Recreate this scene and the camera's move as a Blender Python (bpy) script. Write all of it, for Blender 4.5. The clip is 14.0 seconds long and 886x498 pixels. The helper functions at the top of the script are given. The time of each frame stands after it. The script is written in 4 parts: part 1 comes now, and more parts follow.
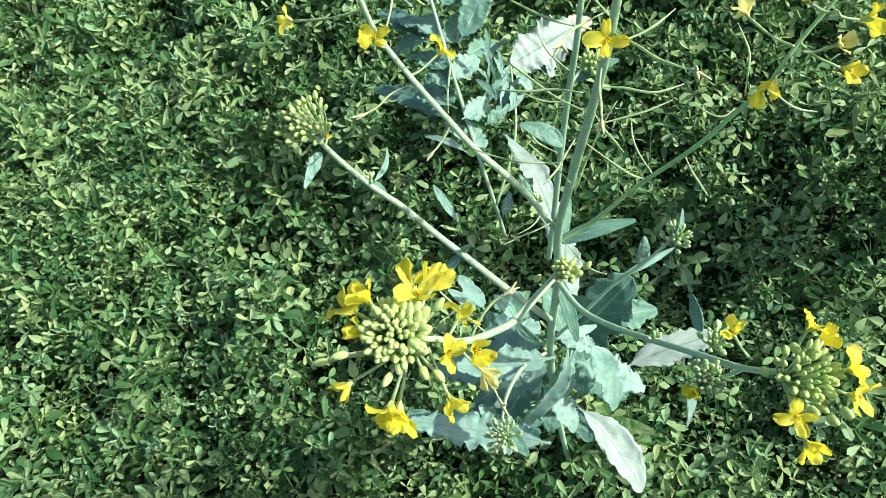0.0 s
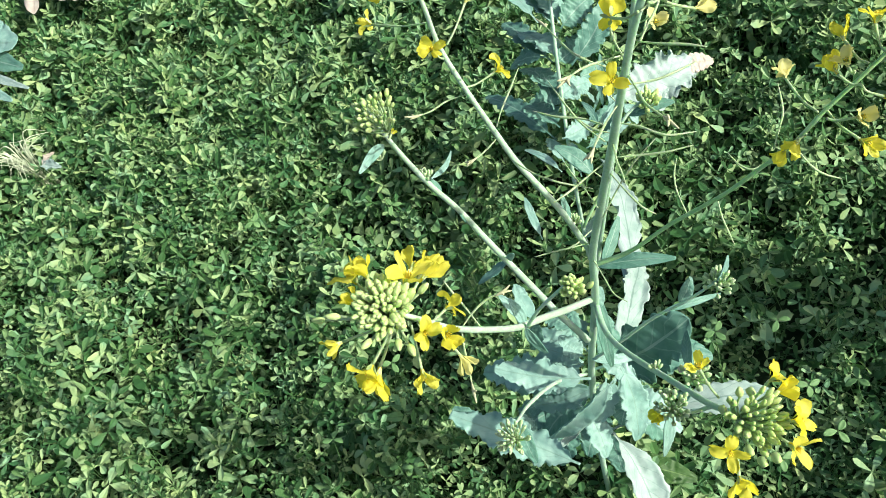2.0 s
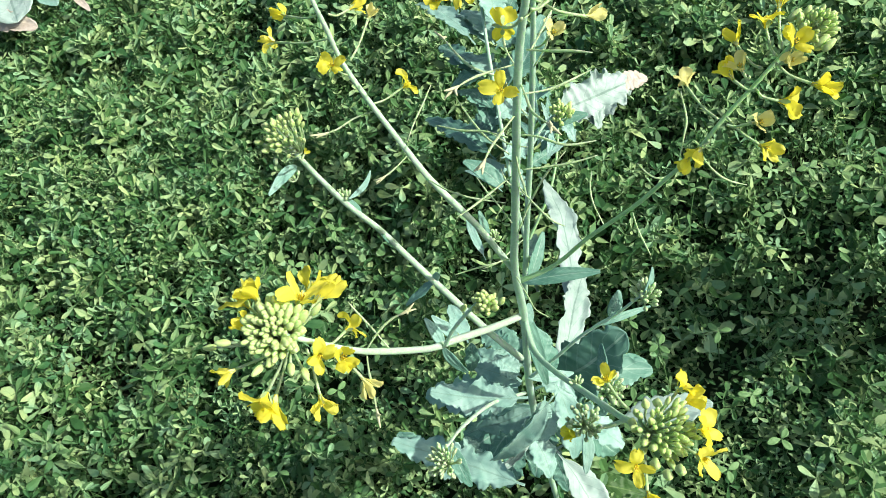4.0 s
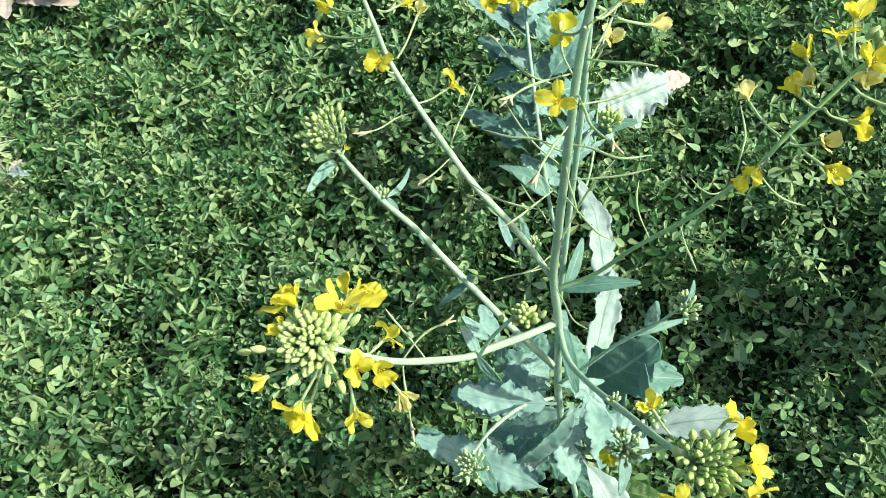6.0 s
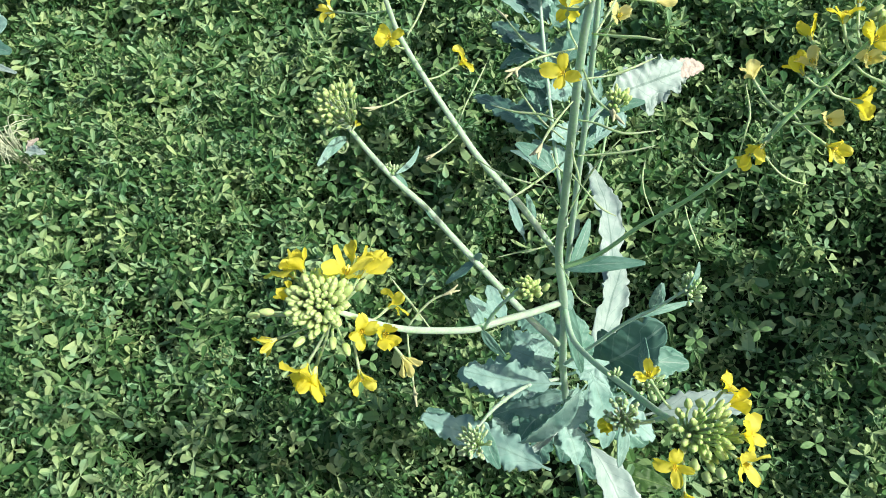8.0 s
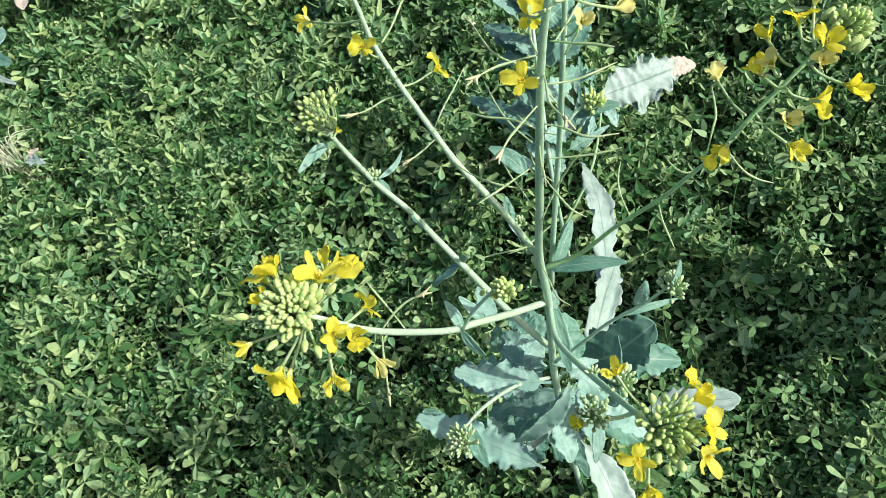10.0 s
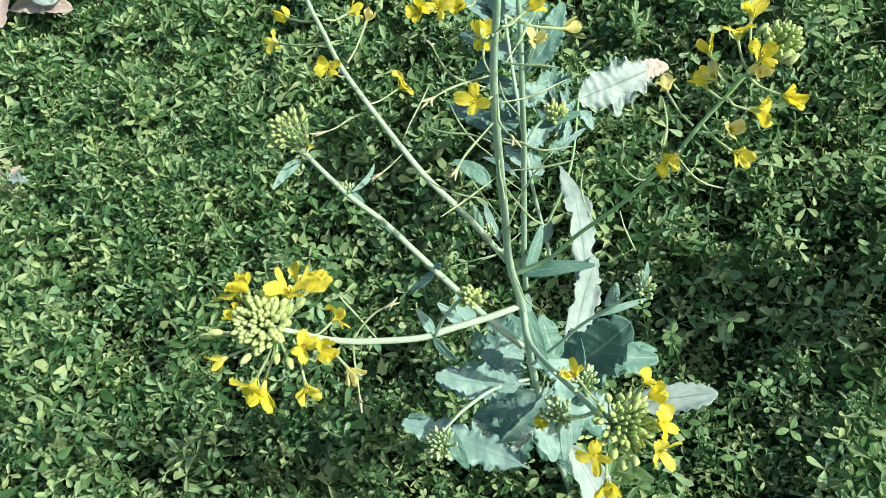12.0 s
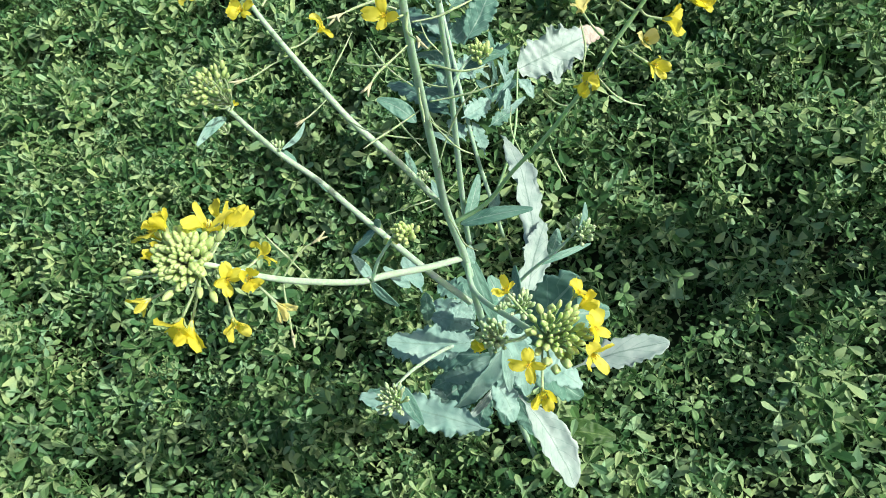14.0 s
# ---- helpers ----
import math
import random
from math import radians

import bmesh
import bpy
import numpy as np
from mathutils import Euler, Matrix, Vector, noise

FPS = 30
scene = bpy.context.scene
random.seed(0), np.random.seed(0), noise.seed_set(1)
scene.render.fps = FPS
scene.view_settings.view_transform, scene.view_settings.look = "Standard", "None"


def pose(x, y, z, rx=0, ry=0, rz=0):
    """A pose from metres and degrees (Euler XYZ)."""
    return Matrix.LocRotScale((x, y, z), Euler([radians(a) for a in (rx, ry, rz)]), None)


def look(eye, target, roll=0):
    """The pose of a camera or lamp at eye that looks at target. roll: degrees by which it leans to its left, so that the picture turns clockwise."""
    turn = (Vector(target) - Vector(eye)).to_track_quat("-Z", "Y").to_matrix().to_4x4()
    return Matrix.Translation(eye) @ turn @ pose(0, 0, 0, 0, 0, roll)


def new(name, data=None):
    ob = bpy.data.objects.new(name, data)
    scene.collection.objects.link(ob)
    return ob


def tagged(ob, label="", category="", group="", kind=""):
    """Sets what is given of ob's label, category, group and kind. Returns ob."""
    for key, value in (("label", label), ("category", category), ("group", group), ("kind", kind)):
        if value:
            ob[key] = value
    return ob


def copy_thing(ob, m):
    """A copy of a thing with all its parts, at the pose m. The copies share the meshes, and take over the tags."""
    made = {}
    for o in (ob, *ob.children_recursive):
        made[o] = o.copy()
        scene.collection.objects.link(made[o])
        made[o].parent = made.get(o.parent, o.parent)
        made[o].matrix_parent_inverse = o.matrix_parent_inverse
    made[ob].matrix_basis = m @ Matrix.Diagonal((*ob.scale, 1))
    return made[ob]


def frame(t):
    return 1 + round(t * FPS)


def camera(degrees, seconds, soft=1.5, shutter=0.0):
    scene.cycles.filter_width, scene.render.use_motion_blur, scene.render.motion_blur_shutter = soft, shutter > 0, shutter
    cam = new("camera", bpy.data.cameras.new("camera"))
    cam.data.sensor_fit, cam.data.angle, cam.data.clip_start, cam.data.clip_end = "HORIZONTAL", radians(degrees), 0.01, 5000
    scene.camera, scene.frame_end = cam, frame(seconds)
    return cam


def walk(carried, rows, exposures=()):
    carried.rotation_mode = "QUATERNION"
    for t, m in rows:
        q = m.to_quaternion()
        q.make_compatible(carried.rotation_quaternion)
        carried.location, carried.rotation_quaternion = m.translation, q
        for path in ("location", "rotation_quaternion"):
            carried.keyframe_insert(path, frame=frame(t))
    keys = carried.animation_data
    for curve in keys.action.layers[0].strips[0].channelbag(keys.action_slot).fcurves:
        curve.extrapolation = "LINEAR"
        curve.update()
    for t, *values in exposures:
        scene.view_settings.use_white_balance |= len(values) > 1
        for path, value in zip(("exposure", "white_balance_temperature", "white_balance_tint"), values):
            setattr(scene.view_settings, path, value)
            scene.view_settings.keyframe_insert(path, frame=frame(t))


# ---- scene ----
cam = camera(60.0, 14.0, soft=0.88)
PATH = [
    (0, (0.268, 0.3, 1.166), (0.007, 1.37, -0.503), -24.6),
    (0.5, (0.275, 0.287, 1.17), (-0.031, 1.404, -0.461), -22.9),
    (1, (0.288, 0.28, 1.175), (-0.08, 1.371, -0.46), -22.3),
    (1.5, (0.31, 0.282, 1.177), (-0.197, 1.348, -0.437), -25.1),
    (2, (0.32, 0.273, 1.183), (-0.211, 1.365, -0.407), -24.5),
    (2.5, (0.321, 0.262, 1.18), (-0.187, 1.384, -0.396), -23.2),
    (3, (0.329, 0.264, 1.177), (-0.098, 1.434, -0.388), -21.4),
    (3.2, (0.336, 0.268, 1.175), (-0.086, 1.435, -0.394), -21.7),
    (5.3, (0.345, 0.284, 1.157), (-0.088, 1.415, -0.435), -21.0),
    (5.5, (0.342, 0.286, 1.159), (-0.101, 1.41, -0.435), -20.9),
    (6, (0.333, 0.293, 1.164), (-0.154, 1.415, -0.418), -21.8),
    (6.5, (0.332, 0.289, 1.171), (-0.164, 1.405, -0.413), -21.8),
    (7, (0.334, 0.283, 1.166), (-0.171, 1.394, -0.418), -21.6),
    (7.5, (0.335, 0.281, 1.165), (-0.185, 1.388, -0.417), -22.1),
    (7.7, (0.336, 0.282, 1.165), (-0.181, 1.381, -0.424), -22.1),
    (9.8, (0.352, 0.283, 1.168), (-0.177, 1.369, -0.426), -23.7),
    (10, (0.355, 0.28, 1.169), (-0.175, 1.375, -0.419), -23.7),
    (10.5, (0.357, 0.274, 1.172), (-0.182, 1.378, -0.407), -24.1),
    (11, (0.358, 0.269, 1.182), (-0.184, 1.379, -0.391), -24.2),
    (11.5, (0.362, 0.269, 1.187), (-0.162, 1.384, -0.388), -24.0),
    (12, (0.371, 0.275, 1.182), (-0.131, 1.38, -0.408), -24.3),
    (12.5, (0.377, 0.274, 1.178), (-0.106, 1.375, -0.42), -24.8),
    (13, (0.379, 0.266, 1.179), (-0.076, 1.391, -0.411), -25.0),
    (13.5, (0.385, 0.258, 1.169), (-0.052, 1.376, -0.431), -25.2),
    (14, (0.382, 0.25, 1.157), (-0.02, 1.348, -0.465), -24.9),
]
walk(cam, [(t, look(eye, target, roll)) for t, eye, target, roll in PATH], [(0, 0.32, 6500, 6), (5.6, 0.30, 6500, 6), (6.6, 0.17, 6500, 8), (7.2, 0.14, 6500, 10), (14, 0.11, 6500, 10)])

world = bpy.data.worlds.new("sky")
scene.world = world
world.use_nodes = True
SUN = Vector((1.3, -0.2, 1.0)).normalized()
sky = world.node_tree.nodes.new("ShaderNodeTexSky")
sky.sky_type, sky.sun_disc = "NISHITA", False
sky.ozone_density, sky.dust_density, sky.air_density = 0.0, 3.0, 0.8
sky.sun_elevation, sky.sun_rotation = math.asin(SUN.z), math.atan2(SUN.x, SUN.y)
world.node_tree.nodes["Background"].inputs["Strength"].default_value = 0.145
world.node_tree.links.new(sky.outputs["Color"], world.node_tree.nodes["Background"].inputs["Color"])
sun = new("sun", bpy.data.lights.new("sun", "SUN"))
sun.data.energy, sun.data.angle, sun.data.color = 4.9, radians(0.53), (1.0, 0.965, 0.895)
sun.matrix_world = look(SUN * 5, (0, 0, 0))


# ---- materials ----
class Nodes:
    """A short way to write node trees."""

    def __init__(self, name):
        self.material = bpy.data.materials.new(name)
        self.material.use_nodes = True
        self.tree = self.material.node_tree
        self.shader = self.tree.nodes["Principled BSDF"]
        self.end = self.tree.nodes["Material Output"]

    def add(self, kind, **fields):
        node = self.tree.nodes.new("ShaderNode" + kind)
        for key, value in fields.items():
            if key == "operation":
                node.operation = value
            elif key == "noise_dimensions":
                node.noise_dimensions = value
            elif key == "data_type":
                node.data_type = value
            elif key == "blend_type":
                node.blend_type = value
        return node

    def put(self, socket, value):
        if hasattr(value, "node"):
            self.tree.links.new(value, socket)
        else:
            socket.default_value = (*value, 1) if isinstance(value, tuple) and len(value) == 3 else value

    def math(self, operation, a, b=0.0, c=0.0):
        node = self.add("Math", operation=operation)
        for socket, value in zip(node.inputs, (a, b, c)):
            self.put(socket, value)
        return node.outputs[0]

    def noise(self, scale, detail=3.0, where=None, rough=0.6):
        node = self.add("TexNoise")
        node.inputs["Scale"].default_value, node.inputs["Detail"].default_value = scale, detail
        node.inputs["Roughness"].default_value = rough
        if where is None:
            where = self.add("TexCoord").outputs["Object"]
        self.put(node.inputs["Vector"], where)
        return node.outputs["Fac"]

    def ramp(self, value, *stops):
        node = self.add("ValToRGB")
        while len(node.color_ramp.elements) < len(stops):
            node.color_ramp.elements.new(0.5)
        for element, (at, color) in zip(node.color_ramp.elements, stops):
            element.position, element.color = at, (*color, 1)
        self.put(node.inputs["Fac"], value)
        return node.outputs["Color"]

    def mix(self, fac, a, b, blend="MIX"):
        node = self.add("Mix", data_type="RGBA", blend_type=blend)
        self.put(node.inputs[0], fac)
        for socket, value in ((node.inputs[6], a), (node.inputs[7], b)):
            self.put(socket, value if hasattr(value, "node") else (*value, 1))
        return node.outputs[2]

    def bump(self, height, strength, distance):
        node = self.add("Bump")
        node.inputs["Strength"].default_value, node.inputs["Distance"].default_value = strength, distance
        self.put(node.inputs["Height"], height)
        self.put(self.shader.inputs["Normal"], node.outputs["Normal"])
        return node.outputs["Normal"]

    def finish(self, color, rough=0.5, through_light=0.0, specular=0.5, through_color=None, juicy=0.0):
        if juicy:
            self.shader.inputs["Subsurface Weight"].default_value = juicy
            self.shader.inputs["Subsurface Radius"].default_value = (0.7, 1.0, 0.5)
            self.shader.inputs["Subsurface Scale"].default_value = 0.003
        self.put(self.shader.inputs["Base Color"], color)
        self.put(self.shader.inputs["Roughness"], rough)
        self.shader.inputs["Specular IOR Level"].default_value = specular
        if through_light:
            clear, both = self.add("BsdfTranslucent"), self.add("MixShader")
            self.put(clear.inputs["Color"], through_color if through_color is not None else color)
            both.inputs[0].default_value = through_light
            self.tree.links.new(self.shader.outputs[0], both.inputs[1])
            self.tree.links.new(clear.outputs[0], both.inputs[2])
            self.tree.links.new(both.outputs[0], self.end.inputs["Surface"])
        return self.material


def soil_material():
    n = Nodes("soil")
    fine, broad = n.noise(60, 6), n.noise(3.5, 4)
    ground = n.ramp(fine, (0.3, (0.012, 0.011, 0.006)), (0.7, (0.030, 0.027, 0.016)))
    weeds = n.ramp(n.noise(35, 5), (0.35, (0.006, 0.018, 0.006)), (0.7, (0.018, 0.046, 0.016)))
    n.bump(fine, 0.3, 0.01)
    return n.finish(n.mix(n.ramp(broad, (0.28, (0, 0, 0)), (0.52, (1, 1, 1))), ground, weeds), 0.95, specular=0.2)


def clover_material(name, dark, middle, light):
    n = Nodes(name)
    own = n.add("NewGeometry").outputs["Random Per Island"]
    color = n.ramp(own, (0.0, dark), (0.4, middle), (0.85, light), (1.0, (light[0] * 1.08, light[1] * 1.05, light[2])))
    shoot = n.ramp(n.noise(17, 2), (0.34, (0.75, 0.95, 1.12)), (0.5, (1.0, 1.0, 1.0)), (0.68, (1.12, 1.05, 0.9)))
    color = n.mix(1.0, color, shoot, "MULTIPLY")
    patch = n.noise(4.0, 3)
    color = n.mix(n.math("MULTIPLY", patch, 0.25), color, middle)
    grain = n.noise(260, 3)
    color = n.mix(n.math("MULTIPLY", grain, 0.3), color, dark)
    n.bump(grain, 0.15, 0.002)
    return n.finish(color, 0.55, 0.22, 0.22, n.mix(0.5, color, (0.12, 0.28, 0.02)))


def glaucous_material(name, dark, light, vein, through_light=0.15):
    """Waxy blue-green brassica leaf with a pale midrib and side veins, drawn from the blade's own u, v."""
    n = Nodes(name)
    uv = n.add("SeparateXYZ")
    n.put(uv.inputs[0], n.add("UVMap").outputs["UV"])
    side = n.math("ABSOLUTE", n.math("SUBTRACT", uv.outputs[0], 0.5))
    wax = n.ramp(n.noise(45, 5), (0.3, dark), (0.7, light))
    blotch = n.ramp(n.noise(14, 4), (0.35, (0, 0, 0)), (0.75, (1, 1, 1)))
    color = n.mix(n.math("MULTIPLY", blotch, 0.45), wax, tuple(c * 0.8 for c in dark))
    wobble = n.math("MULTIPLY", n.noise(30, 2), 0.6)
    rows = n.math("FRACT", n.math("ADD", n.math("SUBTRACT", n.math("MULTIPLY", uv.outputs[1], 8.0), n.math("MULTIPLY", side, 4.0)), wobble))
    thin = n.math("LESS_THAN", n.math("ABSOLUTE", n.math("SUBTRACT", rows, 0.5)), 0.045)
    mid = n.math("LESS_THAN", side, 0.022)
    veins = n.math("MAXIMUM", n.math("MULTIPLY", thin, n.math("MULTIPLY", n.noise(55, 2), 0.9)), mid)
    color = n.mix(n.math("MULTIPLY", veins, 0.62), color, vein)
    n.bump(n.math("SUBTRACT", n.math("MULTIPLY", n.noise(120, 3), 0.5), veins), 0.5, 0.002)
    return n.finish(color, 0.5, through_light, 0.4, n.mix(0.5, color, (0.14, 0.34, 0.12)))


def stem_material(name, dark, light, scale=70):
    n = Nodes(name)
    grain = n.noise(scale * 9, 4)
    bloom = n.noise(scale * 0.6, 4)
    color = n.mix(n.math("MULTIPLY", bloom, 0.8), n.ramp(grain, (0.3, dark), (0.7, light)), light)
    n.bump(grain, 0.1, 0.0004)
    return n.finish(color, 0.5, 0.0, 0.4, juicy=0.6)


def soft_material(name, dark, light, scale, rough=0.5, through_light=0.0, through_color=None, juicy=0.0):
    n = Nodes(name)
    own = n.add("ObjectInfo").outputs["Random"]
    grain = n.noise(scale, 4)
    color = n.mix(n.math("ADD", n.math("MULTIPLY", grain, 0.7), n.math("MULTIPLY", own, 0.3)), dark, light)
    n.bump(grain, 0.15, 0.0006)
    return n.finish(color, rough, through_light, 0.4, through_color, juicy)


SOIL = soil_material()
CLOVER = clover_material("clover leaf", (0.024, 0.084, 0.027), (0.090, 0.206, 0.070), (0.40, 0.565, 0.275))
SPRIG = soft_material("clear clover leaf", (0.09, 0.22, 0.075), (0.23, 0.41, 0.15), 160, 0.55, 0.25, (0.18, 0.36, 0.06))
CLOVER_STEM = soft_material("clover stalk", (0.06, 0.15, 0.045), (0.13, 0.25, 0.08), 90)
# the pale and whitened tones carry sunlight in their colour; LEAF serves shaded blades
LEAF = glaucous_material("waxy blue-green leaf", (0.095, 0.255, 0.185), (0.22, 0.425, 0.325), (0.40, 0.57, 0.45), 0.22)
LEAF_PALE_LIT = glaucous_material("pale sunlit waxy leaf", (0.23, 0.455, 0.375), (0.43, 0.645, 0.555), (0.24, 0.40, 0.31), 0.3)
LEAF_WHITE_LIT = glaucous_material("whitened sunlit waxy leaf", (0.30, 0.44, 0.38), (0.50, 0.62, 0.56), (0.16, 0.27, 0.22), 0.2)
LEAF_GREEN = glaucous_material("yellow-green leaf", (0.03, 0.09, 0.018), (0.065, 0.155, 0.03), (0.16, 0.27, 0.08), 0.15)
LEAF_DRY = glaucous_material("withered cream leaf", (0.58, 0.49, 0.40), (0.74, 0.68, 0.58), (0.56, 0.48, 0.38), 0.25)
STEM = stem_material("waxy stem", (0.23, 0.41, 0.27), (0.42, 0.60, 0.44))
STEM_LIGHT = stem_material("light green stem", (0.26, 0.41, 0.27), (0.45, 0.59, 0.44))
STEM_GREEN = stem_material("fresh green stem", (0.20, 0.42, 0.18), (0.38, 0.58, 0.30))
POD = stem_material("slender green pod", (0.20, 0.32, 0.15), (0.38, 0.49, 0.28), 120)
BUD = soft_material("flower bud", (0.30, 0.43, 0.14), (0.52, 0.63, 0.28), 500, 0.45, juicy=0.5)
BUD_COOL = soft_material("small blue-green bud", (0.28, 0.42, 0.22), (0.50, 0.62, 0.36), 500, 0.45, juicy=0.5)
PETAL = soft_material("yellow petal", (0.95, 0.83, 0.012), (0.98, 0.96, 0.25), 260, 0.42, 0.6, (1.0, 0.93, 0.06))
PETAL_PALE = soft_material("fading petal", (0.95, 0.88, 0.22), (0.97, 0.94, 0.48), 350, 0.5, 0.5, (0.97, 0.92, 0.4))
ANTHER = soft_material("anther", (0.90, 0.66, 0.04), (0.94, 0.78, 0.12), 500, 0.7)
STRAW = soft_material("bleached straw", (0.42, 0.50, 0.32), (0.66, 0.70, 0.52), 60, 0.7)
DRY = soft_material("dry flower remnant", (0.38, 0.41, 0.22), (0.56, 0.56, 0.36), 300, 0.8)


# ---- building blocks ----
def mesh_of(name, verts, faces, material, smooth=True, uvs=None):
    me = bpy.data.meshes.new(name)
    me.from_pydata([tuple(v) for v in verts], [], faces)
    me.polygons.foreach_set("use_smooth", [smooth] * len(faces))
    for m in material if isinstance(material, (list, tuple)) else (material,):
        me.materials.append(m)
    if uvs is not None:
        layer = me.uv_layers.new(name="UVMap")
        for loop in me.loops:
            layer.data[loop.index].uv = uvs[loop.vertex_index]
    me.update()
    return me


def under(ob, parent, m=None):
    """Hangs ob under parent; m is its pose in the world. Parents stand without turn or scale."""
    ob.parent = parent
    at = Vector(parent.location)
    if parent.parent:
        at = Vector((0, 0, 0))
    ob.matrix_parent_inverse = Matrix.Translation(-at)
    if m is not None:
        ob.matrix_basis = m
    return ob


def spine(points, per=8):
    """A smooth line through the points (Catmull-Rom)."""
    p = [Vector(q) for q in points]
    p = [p[0] * 2 - p[1], *p, p[-1] * 2 - p[-2]]
    line = []
    for a, b, c, d in zip(p, p[1:], p[2:], p[3:]):
        for k in range(per):
            t = k / per
            line.append(0.5 * (2 * b + (c - a) * t + (2 * a - 5 * b + 4 * c - d) * t * t + (3 * b - a - 3 * c + d) * t ** 3))
    return line + [p[-2]]


def tube_parts(points, radii, sides=8, per=8, ribs=0.0, start=0):
    line = spine(points, per)
    count = len(line)
    verts, faces = [], []
    across = Vector((0.3, 0.2, 1)).orthogonal()
    for i, at in enumerate(line):
        ahead = (line[min(i + 1, count - 1)] - line[max(i - 1, 0)]).normalized()
        across = (across - ahead * across.dot(ahead)).normalized()
        other = ahead.cross(across)
        s = i / (count - 1) * (len(radii) - 1)
        k = min(int(s), len(radii) - 2)
        r = radii[k] + (radii[k + 1] - radii[k]) * (s - k)
        for j in range(sides):
            a = 2 * math.pi * j / sides
            rr = r * (1 + ribs * math.cos(a * 4))
            verts.append(at + across * (rr * math.cos(a)) + other * (rr * math.sin(a)))
    for i in range(count - 1):
        for j in range(sides):
            a, b = start + i * sides + j, start + i * sides + (j + 1) % sides
            faces.append((a, b, b + sides, a + sides))
    last = start + (count - 1) * sides
    faces.append(tuple(start + j for j in reversed(range(sides))))
    faces.append(tuple(last + j for j in range(sides)))
    return verts, faces


def tube(name, points, radii, material, parent, sides=8, per=8, ribs=0.0, label=""):
    verts, faces = tube_parts(points, radii, sides, per, ribs)
    ob = under(new(name, mesh_of(name, verts, faces, material)), parent)
    return tagged(ob, label)


def blade_data(name, base, tip, width, face, material, arch=0.1, lobes=0.0, wave=0.0, cup=0.15, seed=0, long=72, wide=12, stalk=0.12, blunt=0.8, teeth=6, rounded=False):
    """A leaf blade from base to tip: stalked, with a toothed or lobed margin, a sunk midrib, waves and a real thickness."""
    rnd = random.Random(seed)
    base, tip = Vector(base), Vector(tip)
    ahead = tip - base
    length = ahead.length
    ahead.normalize()
    face = Vector(face)
    face = (face - ahead * face.dot(ahead)).normalized()
    side = ahead.cross(face)
    phase = rnd.uniform(0, 6)
    verts, uvs, faces = [], [], []
    bend = rnd.uniform(-0.06, 0.06) * length
    for layer in (0.0, -0.0005):
        for i in range(long + 1):
            s = i / long
            grow = max(0.0, (s - stalk) / (1 - stalk))
            half = 0.5 * width * (math.sin(math.pi * min(1, grow ** blunt * 0.93 + 0.03)) ** 0.75 if grow > 0 else 0.0)
            if rounded and grow > 0:
                half = 0.5 * width * min(1, grow / 0.35) ** 0.7 * max(0.0, 1 - grow ** 5) ** 0.5
            half = max(half, 0.02 * width + 0.0006)
            mid = base + ahead * (length * s) + face * (arch * length * 4 * s * (1 - s) * 0.5) + side * (bend * math.sin(math.pi * s))
            for j in range(wide + 1):
                u = 2 * j / wide - 1
                edge, hand = 1.0, 1 if u > 0 else -1
                if grow > 0:
                    where = teeth * (s + 0.06 * noise.noise((s * 5 + phase, hand, seed))) + 0.37 * hand + phase
                    notch = 1 - abs(math.sin(math.pi * where)) ** 0.6
                    big = noise.noise((s * 7 + phase, 3 * hand, seed))
                    fine = 1 - abs(math.sin(math.pi * where * 3.1)) ** 0.7
                    edge = 1 + lobes * u * u * (0.45 * big - 0.95 * notch * (0.7 + 0.6 * big) - 0.26 * fine)
                rim_lift = abs(u) ** 3
                lift = cup * abs(u) ** 1.5 * half + wave * half * rim_lift * (0.7 * math.sin(s * 13 + phase + u * 2.2) + 0.9 * noise.noise((s * 21 + phase, hand * 2.0, seed + 2.0)))
                lift += half * (0.16 * noise.noise((s * 6 + phase, u * 2.5, seed + 4.0)) + 0.07 * noise.noise((s * 17 + phase, u * 6, seed + 9.0)))
                back = -abs(u) * 0.15 * half
                verts.append(mid + side * (u * half * edge) + face * (lift + layer) + ahead * back)
                uvs.append((j / wide, s))
    row = wide + 1
    shift = (long + 1) * row
    for i in range(long):
        for j in range(wide):
            a = i * row + j
            faces.append((a, a + 1, a + row + 1, a + row))
            faces.append((shift + a + row, shift + a + row + 1, shift + a + 1, shift + a))
    rim = [j for j in range(row)] + [i * row + wide for i in range(1, long + 1)]
    rim += [long * row + j for j in reversed(range(wide))] + [i * row for i in reversed(range(1, long))]
    for a, b in zip(rim, rim[1:] + rim[:1]):
        faces.append((b, a, a + shift, b + shift))
    return mesh_of(name, verts, faces, material, True, uvs)


def leaf(parent, base, tip, width, face, material, name="leaf", label="", **more):
    return tagged(under(new(name, blade_data(name, base, tip, width, face, material, **more)), parent), label)


def aim(at, toward, size=1.0, spin=0.0, squeeze=1.0):
    """A pose at a place whose z points along toward."""
    turn = Vector(toward).to_track_quat("Z", "Y").to_matrix().to_4x4()
    return Matrix.Translation(at) @ turn @ Matrix.Rotation(spin, 4, "Z") @ Matrix.Diagonal((size * squeeze, size * squeeze, size, 1))


